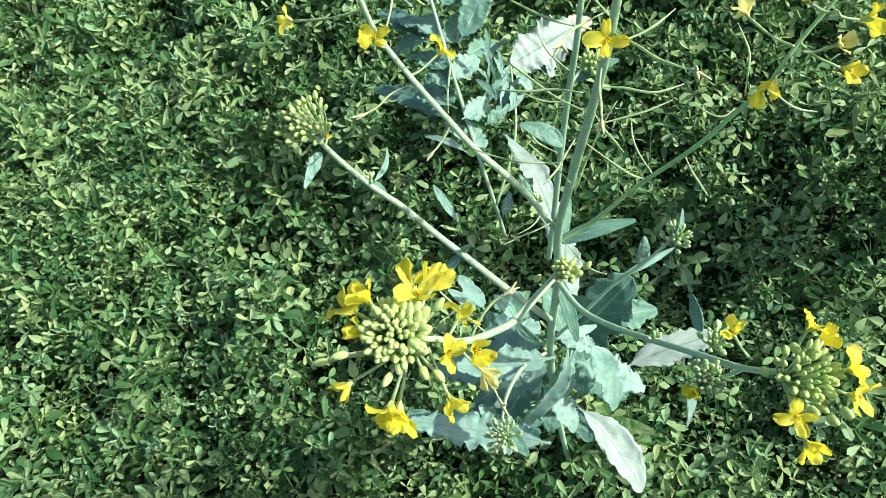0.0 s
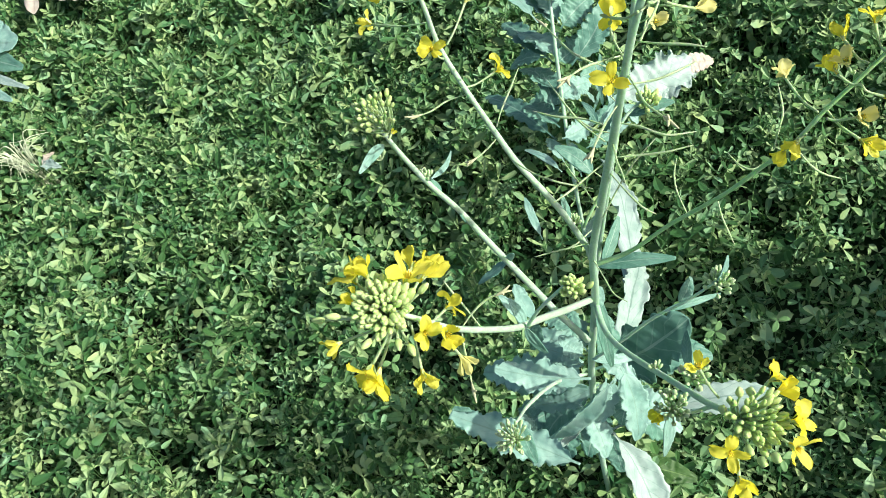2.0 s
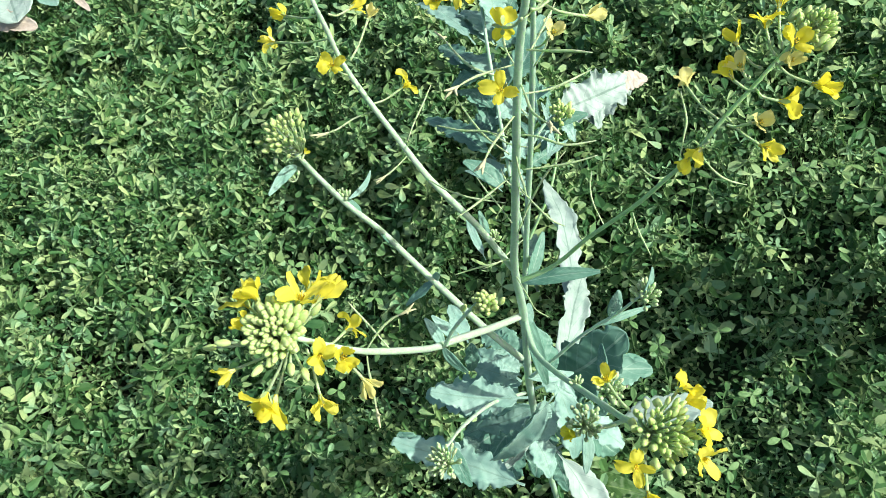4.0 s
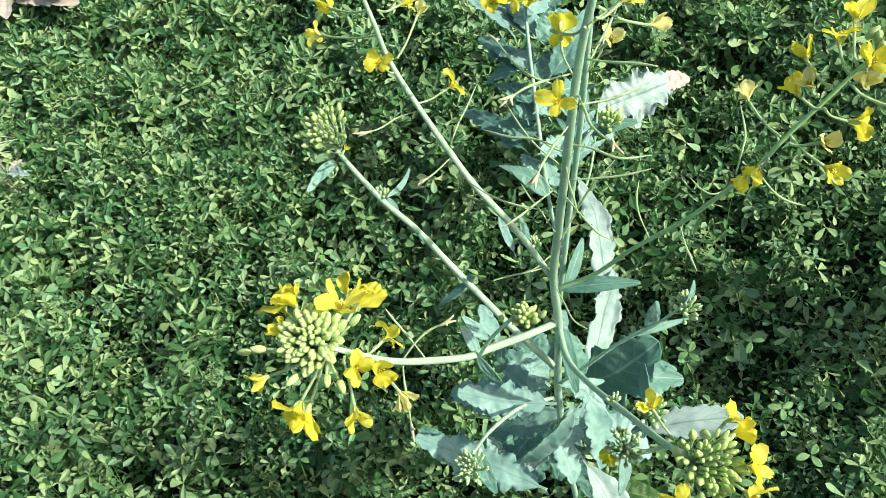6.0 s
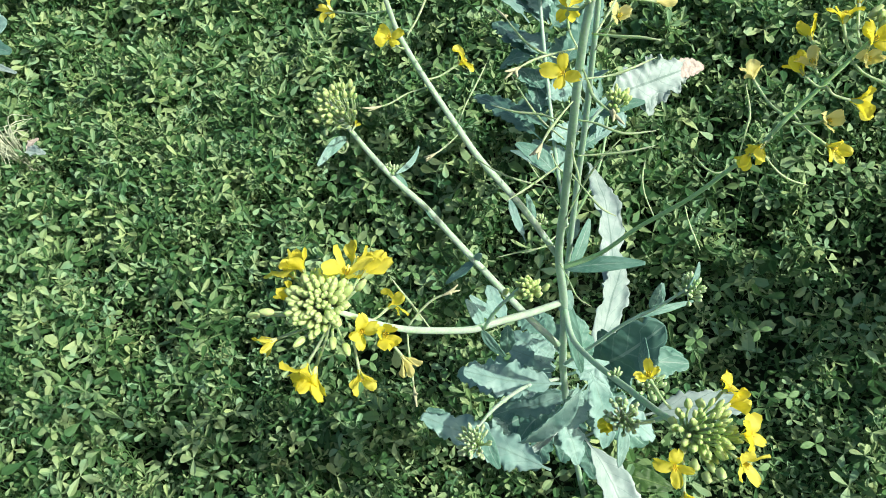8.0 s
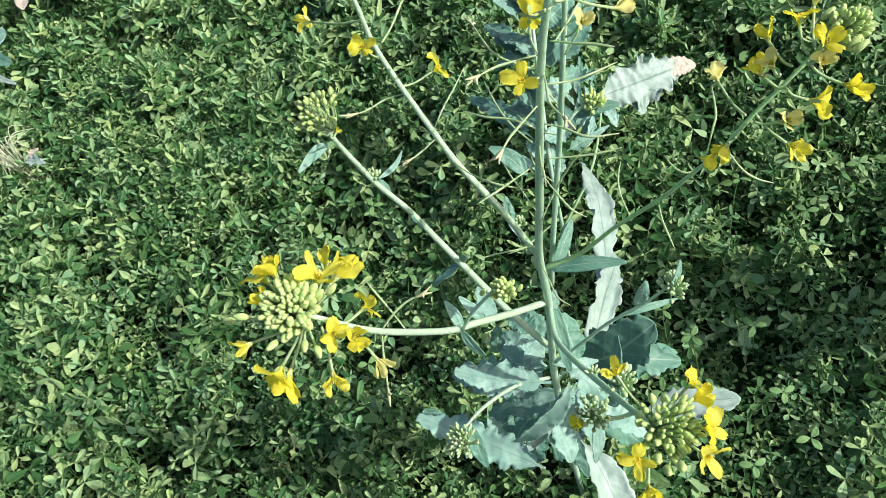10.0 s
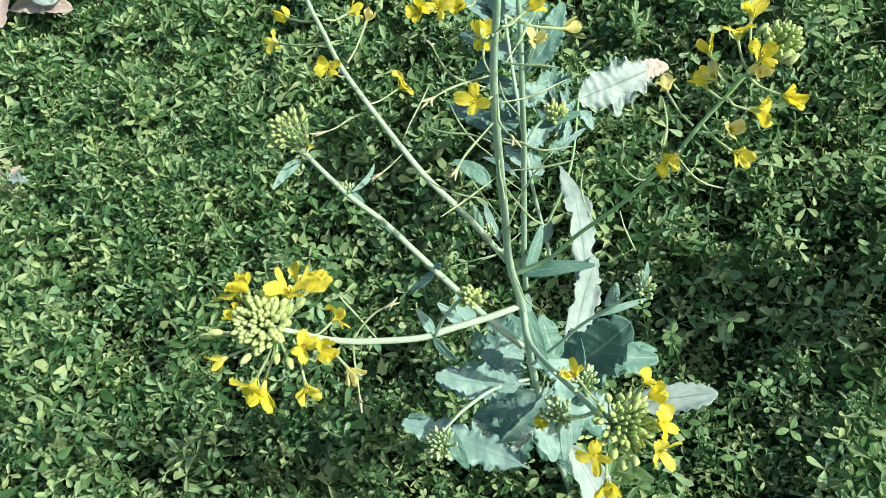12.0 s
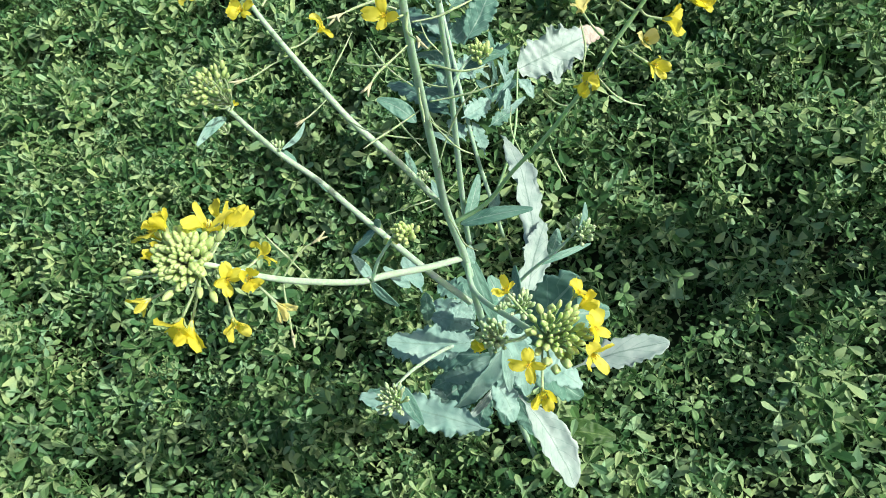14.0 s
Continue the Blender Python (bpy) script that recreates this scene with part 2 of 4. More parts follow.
def bud_data(material):
    """A bud one unit long along z: four sepals pressed together, with seams between them."""
    verts, faces, rings, sides = [], [], 7, 8
    for i in range(rings + 1):
        s = i / rings
        r = 0.30 * (math.sin(math.pi * (0.08 + 0.85 * s ** 0.85)) ** 0.7)
        for j in range(sides):
            a = 2 * math.pi * j / sides
            rr = r * (1.0 if j % 2 else 0.84)
            verts.append((rr * math.cos(a), rr * math.sin(a), s))
    for i in range(rings):
        for j in range(sides):
            a, b = i * sides + j, i * sides + (j + 1) % sides
            faces.append((a, b, b + sides, a + sides))
    faces.append(tuple(reversed(range(sides))))
    faces.append(tuple(rings * sides + j for j in range(sides)))
    return mesh_of("bud", verts, faces, material)


def flower_data(opening, seed, petal):
    """A four-petalled flower facing z, centre at the origin, petals about one unit long: narrow claws in a tube, then obovate blades that flare, cup and fold."""
    rnd = random.Random(seed)
    verts, faces, slots = [], [], []

    def sheet(angle, tilt, length, width, inner, slot, rows=9, cols=6, claw=0.38, curl=0.25, cup=0.0, twist=0.0):
        start = len(verts)
        out = Vector((math.cos(angle), math.sin(angle), 0))
        side = Vector((-math.sin(angle), math.cos(angle), 0))
        place, height = inner, 0.0
        for i in range(rows + 1):
            s = i / rows
            flare = min(1, max(0, (s - claw * 0.6) / 0.3))
            slope = 1.35 + (tilt - 1.35) * flare - curl * max(0, s - 0.6) * 2.4
            if i:
                place += length / rows * math.cos(slope)
                height += length / rows * math.sin(slope)
            blade = min(1, max(0, (s - claw * 0.45) / 0.42))
            half = width * (0.16 + 0.84 * math.sin(blade * math.pi / 2)) * (1 - max(0, s - 0.80) ** 1.5 * 7.5)
            up = out * -math.sin(slope) + Vector((0, 0, math.cos(slope)))
            for j in range(cols + 1):
                u = 2 * j / cols - 1
                ruffle = 0.17 * length * noise.noise((u * 2.6 + seed, s * 3.8, angle)) * s
                notch = -0.07 * length * max(0, 1 - abs(u) * 2.2) * max(0, s - 0.8) * 5
                verts.append(out * (place + notch * math.cos(slope)) + side * (u * half) + Vector((0, 0, height))
                             + up * (cup * half * u * u + twist * half * u * blade + ruffle))
        for i in range(rows):
            for j in range(cols):
                a = start + i * (cols + 1) + j
                faces.append((a, a + 1, a + cols + 2, a + cols + 1))
                slots.append(slot)

    for k in range(4):
        angle = k * math.pi / 2 + rnd.uniform(-0.3, 0.3) + (0.16 if k % 2 else -0.16)
        sheet(angle, opening + rnd.uniform(-0.4, 0.4), rnd.uniform(0.95, 1.2), rnd.uniform(0.21, 0.31), 0.05, 0, curl=rnd.uniform(-0.2, 0.7), cup=rnd.uniform(-0.5, 0.7), twist=rnd.uniform(-0.5, 0.5))
        sheet(k * math.pi / 2 + math.pi / 4, opening + 0.5, 0.5, 0.09, 0.07, 1, 3, 2, 0.1)
    for k in range(7):
        a, lean = k * 1.05, 0.0 if k == 6 else 0.1
        start = len(verts)
        foot, head = Vector((0.03 * math.cos(a), 0.03 * math.sin(a), 0.0)), Vector((lean * math.cos(a), lean * math.sin(a), 0.50 + 0.05 * (k % 2)))
        for at, r in ((foot, 0.014), (head * 0.85, 0.014), (head * 0.87, 0.032), (head, 0.02)):
            for j in range(4):
                verts.append(at + Vector((r * math.cos(j * 1.571), r * math.sin(j * 1.571), 0)))
        for i in range(3):
            for j in range(4):
                b, c = start + i * 4 + j, start + i * 4 + (j + 1) % 4
                faces.append((b, c, c + 4, b + 4))
                slots.append(2)
        faces.append(tuple(start + 12 + j for j in range(4)))
        slots.append(2)
    me = mesh_of("flower", verts, faces, (petal, BUD, ANTHER))
    me.polygons.foreach_set("material_index", slots)
    return me


BUD_MESH, BUD_COOL_MESH = bud_data(BUD), bud_data(BUD_COOL)
OPEN = [flower_data(0.15 + 0.12 * k, k, PETAL) for k in range(4)]
HALF = [flower_data(0.50 + 0.14 * k, 10 + k, PETAL) for k in range(5)]
CUP = [flower_data(0.88 + 0.1 * k, 20 + k, PETAL) for k in range(4)]
FADED = [flower_data(1.0 + 0.12 * k, 30 + k, PETAL_PALE) for k in range(3)]
chance = random.Random(5)


def flower(branch, at, foot, kinds=HALF, size=0.0085, face=None, label=""):
    """A flower at a place, on a thin stalk that springs from foot on its branch."""
    at, foot = Vector(at), Vector(foot)
    way = (at - foot).normalized()
    out = (way * 1.0 + Vector((0.22, -0.2, 0.4))).normalized() if face is None else Vector(face).normalized()
    rise = (way * 0.5 + out * 0.5).normalized()
    base = at - out * size * 0.45
    tube("flower_stalk", (foot, (foot + base) / 2 - rise * 0.002 + Vector((0, 0, -0.0015)), base), (0.0007, 0.0006, 0.0008), POD, branch, 6, 5)
    ob = new("flower", chance.choice(kinds))
    return tagged(under(ob, branch, aim(base, out, size * 1.2 * chance.uniform(0.88, 1.12), chance.uniform(0, 6.28))), label)


def pod(branch, *points, thick=0.0006, remnant=False):
    """A slender seed pod on its stalk, with a thin beak."""
    t = thick
    ob = tube("seed_pod", points, (t * 0.75, t * 0.7, t * 1.05, t * 1.05, t * 0.9, t * 0.35), POD, branch, 6, 6)
    if remnant:
        end, before = Vector(points[-1]), Vector(points[-2])
        way = (end - before).normalized()
        for k in range(3):
            off = Vector((chance.uniform(-1, 1), chance.uniform(-1, 1), chance.uniform(-1, 1))) * 0.4
            tube("dry_petal", (end - way * 0.003, end + (way + off) * 0.002, end + (way + off * 1.6) * 0.005), (0.0004, 0.0008, 0.0003), DRY, branch, 5, 3)
    return ob


def buds(branch, at, axis, count, spread, size, depth=0.8, material=BUD_MESH, splay=0.7, inner=0.4, slim=1.05):
    """A dome of buds in a spiral round its axis: small and upright in the middle, larger and leaning out at the rim."""
    axis = Vector(axis).normalized()
    across = axis.orthogonal().normalized()
    other = axis.cross(across)
    at = Vector(at)
    verts, faces = [], []
    for k in range(count):
        s = ((k + 0.3) / count) ** 0.6
        turn = k * 2.39996 + chance.uniform(-0.28, 0.28)
        radial = across * math.cos(turn) + other * math.sin(turn)
        big = size * (inner + (1 - inner) * s) * chance.uniform(0.8, 1.2)
        point = (axis + radial * (splay * s * chance.uniform(0.8, 1.2))).normalized()
        tip = at + radial * (spread * s ** 0.9 * chance.uniform(0.88, 1.12)) - axis * (spread * depth * s * s * chance.uniform(0.6, 1.4))
        foot = tip - point * big
        under(new("bud", material), branch, aim(foot, point, big, chance.uniform(0, 6.28), slim * chance.uniform(0.9, 1.1)))
        root = at - axis * (spread * (0.9 + 0.9 * s))
        v, f = tube_parts((root, (root + foot) / 2 + radial * (0.12 * spread), foot + point * big * 0.1), (0.0007, 0.0005, 0.0006), 5, 3, 0.0, len(verts))
        verts += v
        faces += f
    tagged(under(new("bud_stalk", mesh_of("bud_stalk", verts, faces, POD)), branch), kind="stuff")


def plant(name, at, label, category="plant"):
    ob = new(name)
    ob.location = at
    ob.empty_display_size = 0.05
    return tagged(ob, label, category)


# ---- the field ----
def ground_height(x, y):
    return -0.20 + 0.02 * noise.noise((x * 1.7, y * 1.7, 0.3)) + 0.006 * noise.noise((x * 9, y * 9, 4.0))


def build_ground():
    """One sheet of soil, fine near the plants and reaching far out."""
    steps = [0.0]
    gap = 0.05
    while steps[-1] < 400:
        steps.append(steps[-1] + gap)
        if steps[-1] > 2.5:
            gap *= 1.35
    line = [-s for s in reversed(steps[1:])] + steps
    count = len(line)
    verts = [(x, y + 0.9, ground_height(x, y + 0.9)) for y in line for x in line]
    faces = [(i * count + j, i * count + j + 1, (i + 1) * count + j + 1, (i + 1) * count + j) for i in range(count - 1) for j in range(count - 1)]
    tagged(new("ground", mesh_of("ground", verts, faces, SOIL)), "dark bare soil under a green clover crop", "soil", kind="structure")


def trefoil_shapes():
    """Fourteen clover leaves: three obovate leaflets joined at the stalk, each folded along its midrib; the last four are young and half closed."""
    shapes = []
    for k in range(14):
        rnd = random.Random(40 + k)
        young = k > 9
        verts, faces = [Vector((0, 0, 0))], []
        rise = rnd.uniform(0.3, 0.8) if young else rnd.uniform(-0.3, 0.3)
        for angle in (0.0, 1.75, -1.75):
            angle += rnd.uniform(-0.25, 0.25)
            length, half, droop = rnd.uniform(0.85, 1.15), rnd.uniform(0.19, 0.28), rise + rnd.uniform(-0.3, 0.3)
            fold = rnd.uniform(0.4, 1.0) if young else rnd.uniform(0.0, 0.5)
            twist = rnd.uniform(-0.45, 0.45)
            out, side = Vector((math.cos(angle), math.sin(angle), 0)), Vector((-math.sin(angle), math.cos(angle), 0))
            side = (side + Vector((0, 0, twist))).normalized()
            a = len(verts)
            for s, w in ((0.24, 0.42), (0.58, 0.95), (0.84, 0.92)):
                mid = out * (length * s) + Vector((0, 0, droop * s * s * length))
                for u in (-1, 0, 1):
                    verts.append(mid + side * (u * half * w) + Vector((0, 0, abs(u) * fold * half * w)))
            verts.append(out * length + Vector((0, 0, droop * length)))
            faces += [(0, a, a + 1), (0, a + 1, a + 2)]
            for i in (a, a + 3):
                faces += [(i, i + 3, i + 4, i + 1), (i + 1, i + 4, i + 5, i + 2)]
            faces += [(a + 6, a + 9, a + 7), (a + 7, a + 9, a + 8)]
        shapes.append((np.array(verts), faces))
    return shapes


TREFOILS = trefoil_shapes()
SUNWARD = Matrix.Rotation(radians(14), 3, Vector((0.16, 0.95, 0)))


def cover(x, y):
    """How closely the clover stands: 0 in a gap, 1 in a thick tuft."""
    broad = noise.noise((x * 2.3 + 7, y * 2.3, 1.0)) + 0.6 * noise.noise((x * 6.5, y * 6.5, 2.0))
    thin = 0.7 * min(1, max(0, (x - 0.12 + 0.25 * noise.noise((x * 3, y * 3, 9.0))) / 0.25)) * min(1, max(0, (1.5 - y) / 0.5)) * min(1, max(0, (1.9 - x) / 0.4)) * min(1, max(0, (y + 0.3) / 0.4))
    bare = math.exp(-((x - 0.40) / 0.13) ** 2 - ((y - 0.93) / 0.09) ** 2)
    # crop thinned here to darken a band where the second plant's shadow falls
    shade_band = math.exp(-((x + 0.29) / 0.24) ** 2 - ((y - 1.27) / 0.11) ** 2)
    return max(0.0, min(1.0, 0.8 + 0.6 * broad - thin * 0.7 - bare * 0.7 - shade_band * 0.4))


def clover(name, count, box, size, label, top=0.0, seed=1, rim=(-1.95, 1.3, 0.1, 2.8), outer=False):
    """A crop grown shoot by shoot: each shoot carries a small bright tip and wider leaves on stalks round it, lower down."""
    rnd = random.Random(seed)
    verts, faces, stalk_verts, stalk_faces = [], [], [], []
    total = 0
    wide = np.array([(math.cos(a), math.sin(a), 0) for a in (0, 2.09, 4.19)]) * 0.0007
    for _ in range(count):
        x, y = rnd.uniform(box[0], box[1]), rnd.uniform(box[2], box[3])
        edge = min(x - rim[0], rim[1] - x, y - rim[2], rim[3] - y) + 0.2 * noise.noise((x * 3, y * 3, 6.0))
        inside = min(1, max(0, edge / 0.3))
        if rnd.random() < (inside if outer else 1 - inside):
            continue
        thick = cover(x, y)
        if rnd.random() > 0.2 + 0.8 * thick:
            continue
        floor = ground_height(x, y) + 0.012
        crown = top + 0.045 * noise.noise((x * 5, y * 5, 3.0)) + 0.062 * noise.noise((x * 10, y * 10, 5.0)) - 0.085 * (1 - thick)
        crown -= rnd.random() ** 2.4 * 0.12
        crown = max(crown, floor + 0.02)
        far = 1 + 0.30 * min(1, max(0, (y - 0.8) / 1.0)) + 0.12 * min(1, max(0, -x))
        tuft = noise.noise((x * 10, y * 10, 5.0)) + 0.5 * noise.noise((x * 23, y * 23, 8.0))
        vigour = size * far * rnd.uniform(0.8, 1.2) * (1.22 - 0.22 * thick) * min(1.35, max(0.6, 0.95 + 0.9 * tuft))
        lean_x, lean_y = rnd.gauss(0, 0.16), rnd.gauss(0, 0.16)
        spin = rnd.uniform(0, 6.283)
        for k in range(rnd.randint(3, 7)):
            turn_at = spin + k * 2.4 + rnd.uniform(-0.5, 0.5)
            low = vigour * (0.15 * k + 0.10 * k * rnd.random())
            reach = vigour * (0.15 + 0.42 * min(k, 4) * rnd.uniform(0.5, 1.1))
            px, py = x + math.cos(turn_at) * reach - lean_x * low, y + math.sin(turn_at) * reach - lean_y * low
            z = max(crown - low * 1.6, floor)
            points, shape = TREFOILS[rnd.randrange(10)] if k > 1 else TREFOILS[10 + rnd.randrange(4)]
            tip = (0.1 + 0.1 * k) * rnd.uniform(0.1, 1.7)
            turn = SUNWARD @ Matrix.Rotation(turn_at, 3, "Z") @ Matrix.Rotation(tip, 3, "Y") @ Matrix.Rotation(rnd.gauss(0, 0.33), 3, "X") @ Matrix.Rotation(rnd.gauss(0, 0.6), 3, "Z")
            scale = vigour * (0.55 if k == 0 else 0.72 if k == 1 else rnd.uniform(0.7, 1.15))
            verts.append(points @ np.array(turn.transposed()) * scale + (px, py, z))
            faces += [tuple(i + total for i in f) for f in shape]
            total += len(points)
            foot, head, n = np.array((x - lean_x * low, y - lean_y * low, max(floor - 0.01, z - 0.03 - 0.8 * low))), np.array((px, py, z)), len(stalk_verts) * 6
            stalk_verts.append(np.concatenate([foot + wide, head + wide * 0.7]))
            stalk_faces += [(n + i, n + (i + 1) % 3, n + 3 + (i + 1) % 3, n + 3 + i) for i in range(3)]
        n = len(stalk_verts) * 6
        stalk_verts.append(np.concatenate([np.array((x - lean_x * 0.15, y - lean_y * 0.15, floor - 0.015)) + wide * 1.5, np.array((x, y, crown)) + wide]))
        stalk_faces += [(n + i, n + (i + 1) % 3, n + 3 + (i + 1) % 3, n + 3 + i) for i in range(3)]
    for _ in range(0 if outer else 2 * count):
        x, y = rnd.uniform(-1.5, 1.1), rnd.uniform(0.2, 2.3)
        points, shape = TREFOILS[rnd.randrange(10)]
        turn = Matrix.Rotation(rnd.uniform(0, 6.283), 3, "Z") @ Matrix.Rotation(rnd.gauss(0, 0.5), 3, "X")
        verts.append(points @ np.array(turn.transposed()) * size * rnd.uniform(0.4, 0.9) + (x, y, ground_height(x, y) + rnd.uniform(0.01, 0.06)))
        faces += [tuple(i + total for i in f) for f in shape]
        total += len(points)
    field = new(name, mesh_of(name, np.concatenate(verts).tolist(), faces, CLOVER, False))
    tagged(field, label, "clover", kind="stuff")
    stalks = under(new("clover_stalks", mesh_of("clover_stalks", np.concatenate(stalk_verts).tolist(), stalk_faces, CLOVER_STEM)), field)
    tagged(stalks, kind="stuff")


build_ground()
clover("clover_crop", 13000, (-2.1, 1.5, -0.1, 3.0), 0.0226, "thick green clover crop of small three-part leaves")
clover("clover_crop", 3200, (-4.2, 3.6, -2.0, 5.0), 0.05, "coarser green clover crop round about", seed=2, outer=True)


# ---- the tall rapeseed plant ----
rape = plant("rapeseed_plant", (0.222, 0.665, -0.19), "tall flowering rapeseed plant with waxy blue-green stems in clover", "plant")
main = tube("main_stem", ((0.222, 0.665, -0.21), (0.232, 0.65, 0.15), (0.248, 0.625, 0.42), (0.271, 0.591, 0.63), (0.278, 0.575, 0.725), (0.291, 0.556, 0.81), (0.302, 0.538, 0.88), (0.31, 0.527, 0.93), (0.316, 0.525, 0.962), (0.323, 0.523, 0.99), (0.327, 0.523, 1.01)),
            (0.0046, 0.0043, 0.004, 0.0034, 0.0029, 0.0026, 0.0023, 0.002, 0.0018, 0.0016, 0.001), STEM, rape, 12, 8, 0.05)

# branches: each a curved, ribbed stem
low_left = tube("side_branch", ((0.27, 0.594, 0.632), (0.257, 0.552, 0.69), (0.246, 0.505, 0.76), (0.239, 0.484, 0.79), (0.23, 0.454, 0.845), (0.226, 0.437, 0.88), (0.22, 0.428, 0.905), (0.21, 0.427, 0.915)),
                (0.0027, 0.0026, 0.0023, 0.0020, 0.0018, 0.0015, 0.0013, 0.001), STEM_LIGHT, rape, 10, 8, 0.04)
far_left = tube("side_branch", ((0.257, 0.598, 0.55), (0.236, 0.6, 0.6), (0.206, 0.61, 0.665), (0.191, 0.617, 0.693), (0.177, 0.62, 0.73), (0.165, 0.617, 0.765), (0.153, 0.62, 0.795), (0.146, 0.62, 0.825), (0.145, 0.617, 0.845)),
                (0.0030, 0.0029, 0.0026, 0.0024, 0.0022, 0.0020, 0.0018, 0.0015, 0.001), STEM_LIGHT, rape, 10, 8, 0.04)
up_left = tube("side_branch", ((0.278, 0.576, 0.722), (0.263, 0.574, 0.78), (0.242, 0.582, 0.82), (0.232, 0.588, 0.843), (0.219, 0.598, 0.872), (0.209, 0.606, 0.9), (0.207, 0.609, 0.922), (0.205, 0.612, 0.94), (0.202, 0.622, 0.955)),
               (0.0022, 0.0021, 0.0020, 0.0018, 0.0016, 0.0015, 0.0014, 0.0012, 0.0008), STEM_LIGHT, rape, 10, 8, 0.04)
up_right = tube("side_branch", ((0.276, 0.589, 0.69), (0.304, 0.587, 0.71), (0.331, 0.576, 0.755), (0.36, 0.559, 0.805), (0.378, 0.553, 0.835), (0.39, 0.549, 0.855), (0.404, 0.555, 0.872), (0.419, 0.559, 0.89), (0.43, 0.561, 0.905), (0.431, 0.55, 0.922)),
                (0.002, 0.0016, 0.0014, 0.0013, 0.0012, 0.0012, 0.0011, 0.001, 0.0009, 0.0007), STEM_GREEN, rape, 10, 8, 0.04)
low_right = tube("side_branch", ((0.27, 0.597, 0.622), (0.281, 0.549, 0.66), (0.298, 0.511, 0.7), (0.328, 0.454, 0.775), (0.343, 0.425, 0.815), (0.353, 0.411, 0.84), (0.36, 0.405, 0.852)),
                 (0.0024, 0.0022, 0.0020, 0.0018, 0.0016, 0.0014, 0.001), STEM, rape, 10, 8, 0.04)
back_stem = tube("side_branch", ((0.268, 0.63, 0.6), (0.276, 0.623, 0.655), (0.289, 0.62, 0.735), (0.3, 0.617, 0.8), (0.309, 0.607, 0.86), (0.315, 0.605, 0.9), (0.319, 0.604, 0.93), (0.322, 0.608, 0.95)),
                 (0.0024, 0.0023, 0.0022, 0.002, 0.0018, 0.0016, 0.0014, 0.0008), STEM, rape, 10, 8, 0.04)
bud_right = tube("side_branch", ((0.259, 0.604, 0.5), (0.288, 0.603, 0.54), (0.314, 0.604, 0.575), (0.346, 0.603, 0.61), (0.368, 0.604, 0.638)), (0.0018, 0.0016, 0.0015, 0.0013, 0.001), STEM, rape, 8)
bud_low = tube("side_branch", ((0.243, 0.62, 0.43), (0.221, 0.584, 0.49), (0.209, 0.534, 0.56), (0.207, 0.493, 0.615)), (0.002, 0.0019, 0.0017, 0.001), STEM_LIGHT, rape, 8)
bud_mid = tube("side_branch", ((0.244, 0.49, 0.78), (0.255, 0.491, 0.8), (0.271, 0.493, 0.82)), (0.0012, 0.0011, 0.001), STEM, rape, 8)

# the large flower head on the low left branch
HEAD = Vector((0.208, 0.428, 0.922))
buds(low_left, HEAD, (0.12, -0.25, 0.95), 92, 0.0148, 0.0072, 0.42, BUD_MESH, 1.1, 0.52, 1.0)
FOOT = Vector((0.209, 0.429, 0.905))
for at, kinds, size in (((0.188, 0.446, 0.914), HALF, 0.0108), ((0.198, 0.443, 0.922), CUP, 0.0105), ((0.191, 0.434, 0.912), CUP, 0.0085), ((0.181, 0.419, 0.9), CUP, 0.0075),
                        ((0.216, 0.444, 0.915), HALF, 0.0105), ((0.22, 0.452, 0.905), HALF, 0.0115), ((0.212, 0.46, 0.9), HALF, 0.0108),
                        ((0.196, 0.408, 0.893), HALF, 0.0105), ((0.198, 0.409, 0.887), CUP, 0.0108)):
    flower(low_left, at, FOOT, kinds, size)
for at, foot, kinds, size in (((0.228, 0.446, 0.885), (0.221, 0.433, 0.893), OPEN, 0.0082), ((0.224, 0.421, 0.905), (0.218, 0.429, 0.9), OPEN, 0.0078), ((0.234, 0.42, 0.905), (0.221, 0.432, 0.89), HALF, 0.008),
                              ((0.219, 0.41, 0.885), (0.215, 0.428, 0.9), HALF, 0.0082), ((0.232, 0.426, 0.868), (0.225, 0.432, 0.885), FADED, 0.0082)):
    flower(low_left, at, foot, kinds, size)
for at in ((0.187, 0.426, 0.913), (0.202, 0.416, 0.91), (0.213, 0.417, 0.908), (0.217, 0.416, 0.905), (0.222, 0.435, 0.915), (0.176, 0.429, 0.905)):
    away = (Vector(at) - FOOT).normalized()
    under(new("bud", BUD_MESH), low_left, aim(at, away, 0.0066, 1.0, 0.95))
    tube("flower_stalk", (FOOT, (FOOT + Vector(at)) / 2, at), (0.0006, 0.0006, 0.0007), POD, low_left, 5, 4)
pod(low_left, (0.232, 0.457, 0.84), (0.225, 0.464, 0.85), (0.219, 0.469, 0.86), (0.216, 0.472, 0.865))
pod(low_left, (0.226, 0.446, 0.86), (0.233, 0.453, 0.865), (0.24, 0.458, 0.868), (0.247, 0.46, 0.87), remnant=True)
pod(low_left, (0.227, 0.445, 0.86), (0.229, 0.436, 0.86), (0.232, 0.426, 0.86), (0.235, 0.415, 0.86), remnant=True)
buds(bud_mid, Vector((0.275, 0.492, 0.826)), (0.0, -0.15, 0.9), 24, 0.0085, 0.0062, 0.9, BUD_MESH, 0.8, 0.6)
for at in ((0.258, 0.501, 0.8), (0.284, 0.488, 0.825)):
    under(new("bud", BUD_MESH), bud_mid, aim(at, (0.4, 0.1, 0.5), 0.0058))

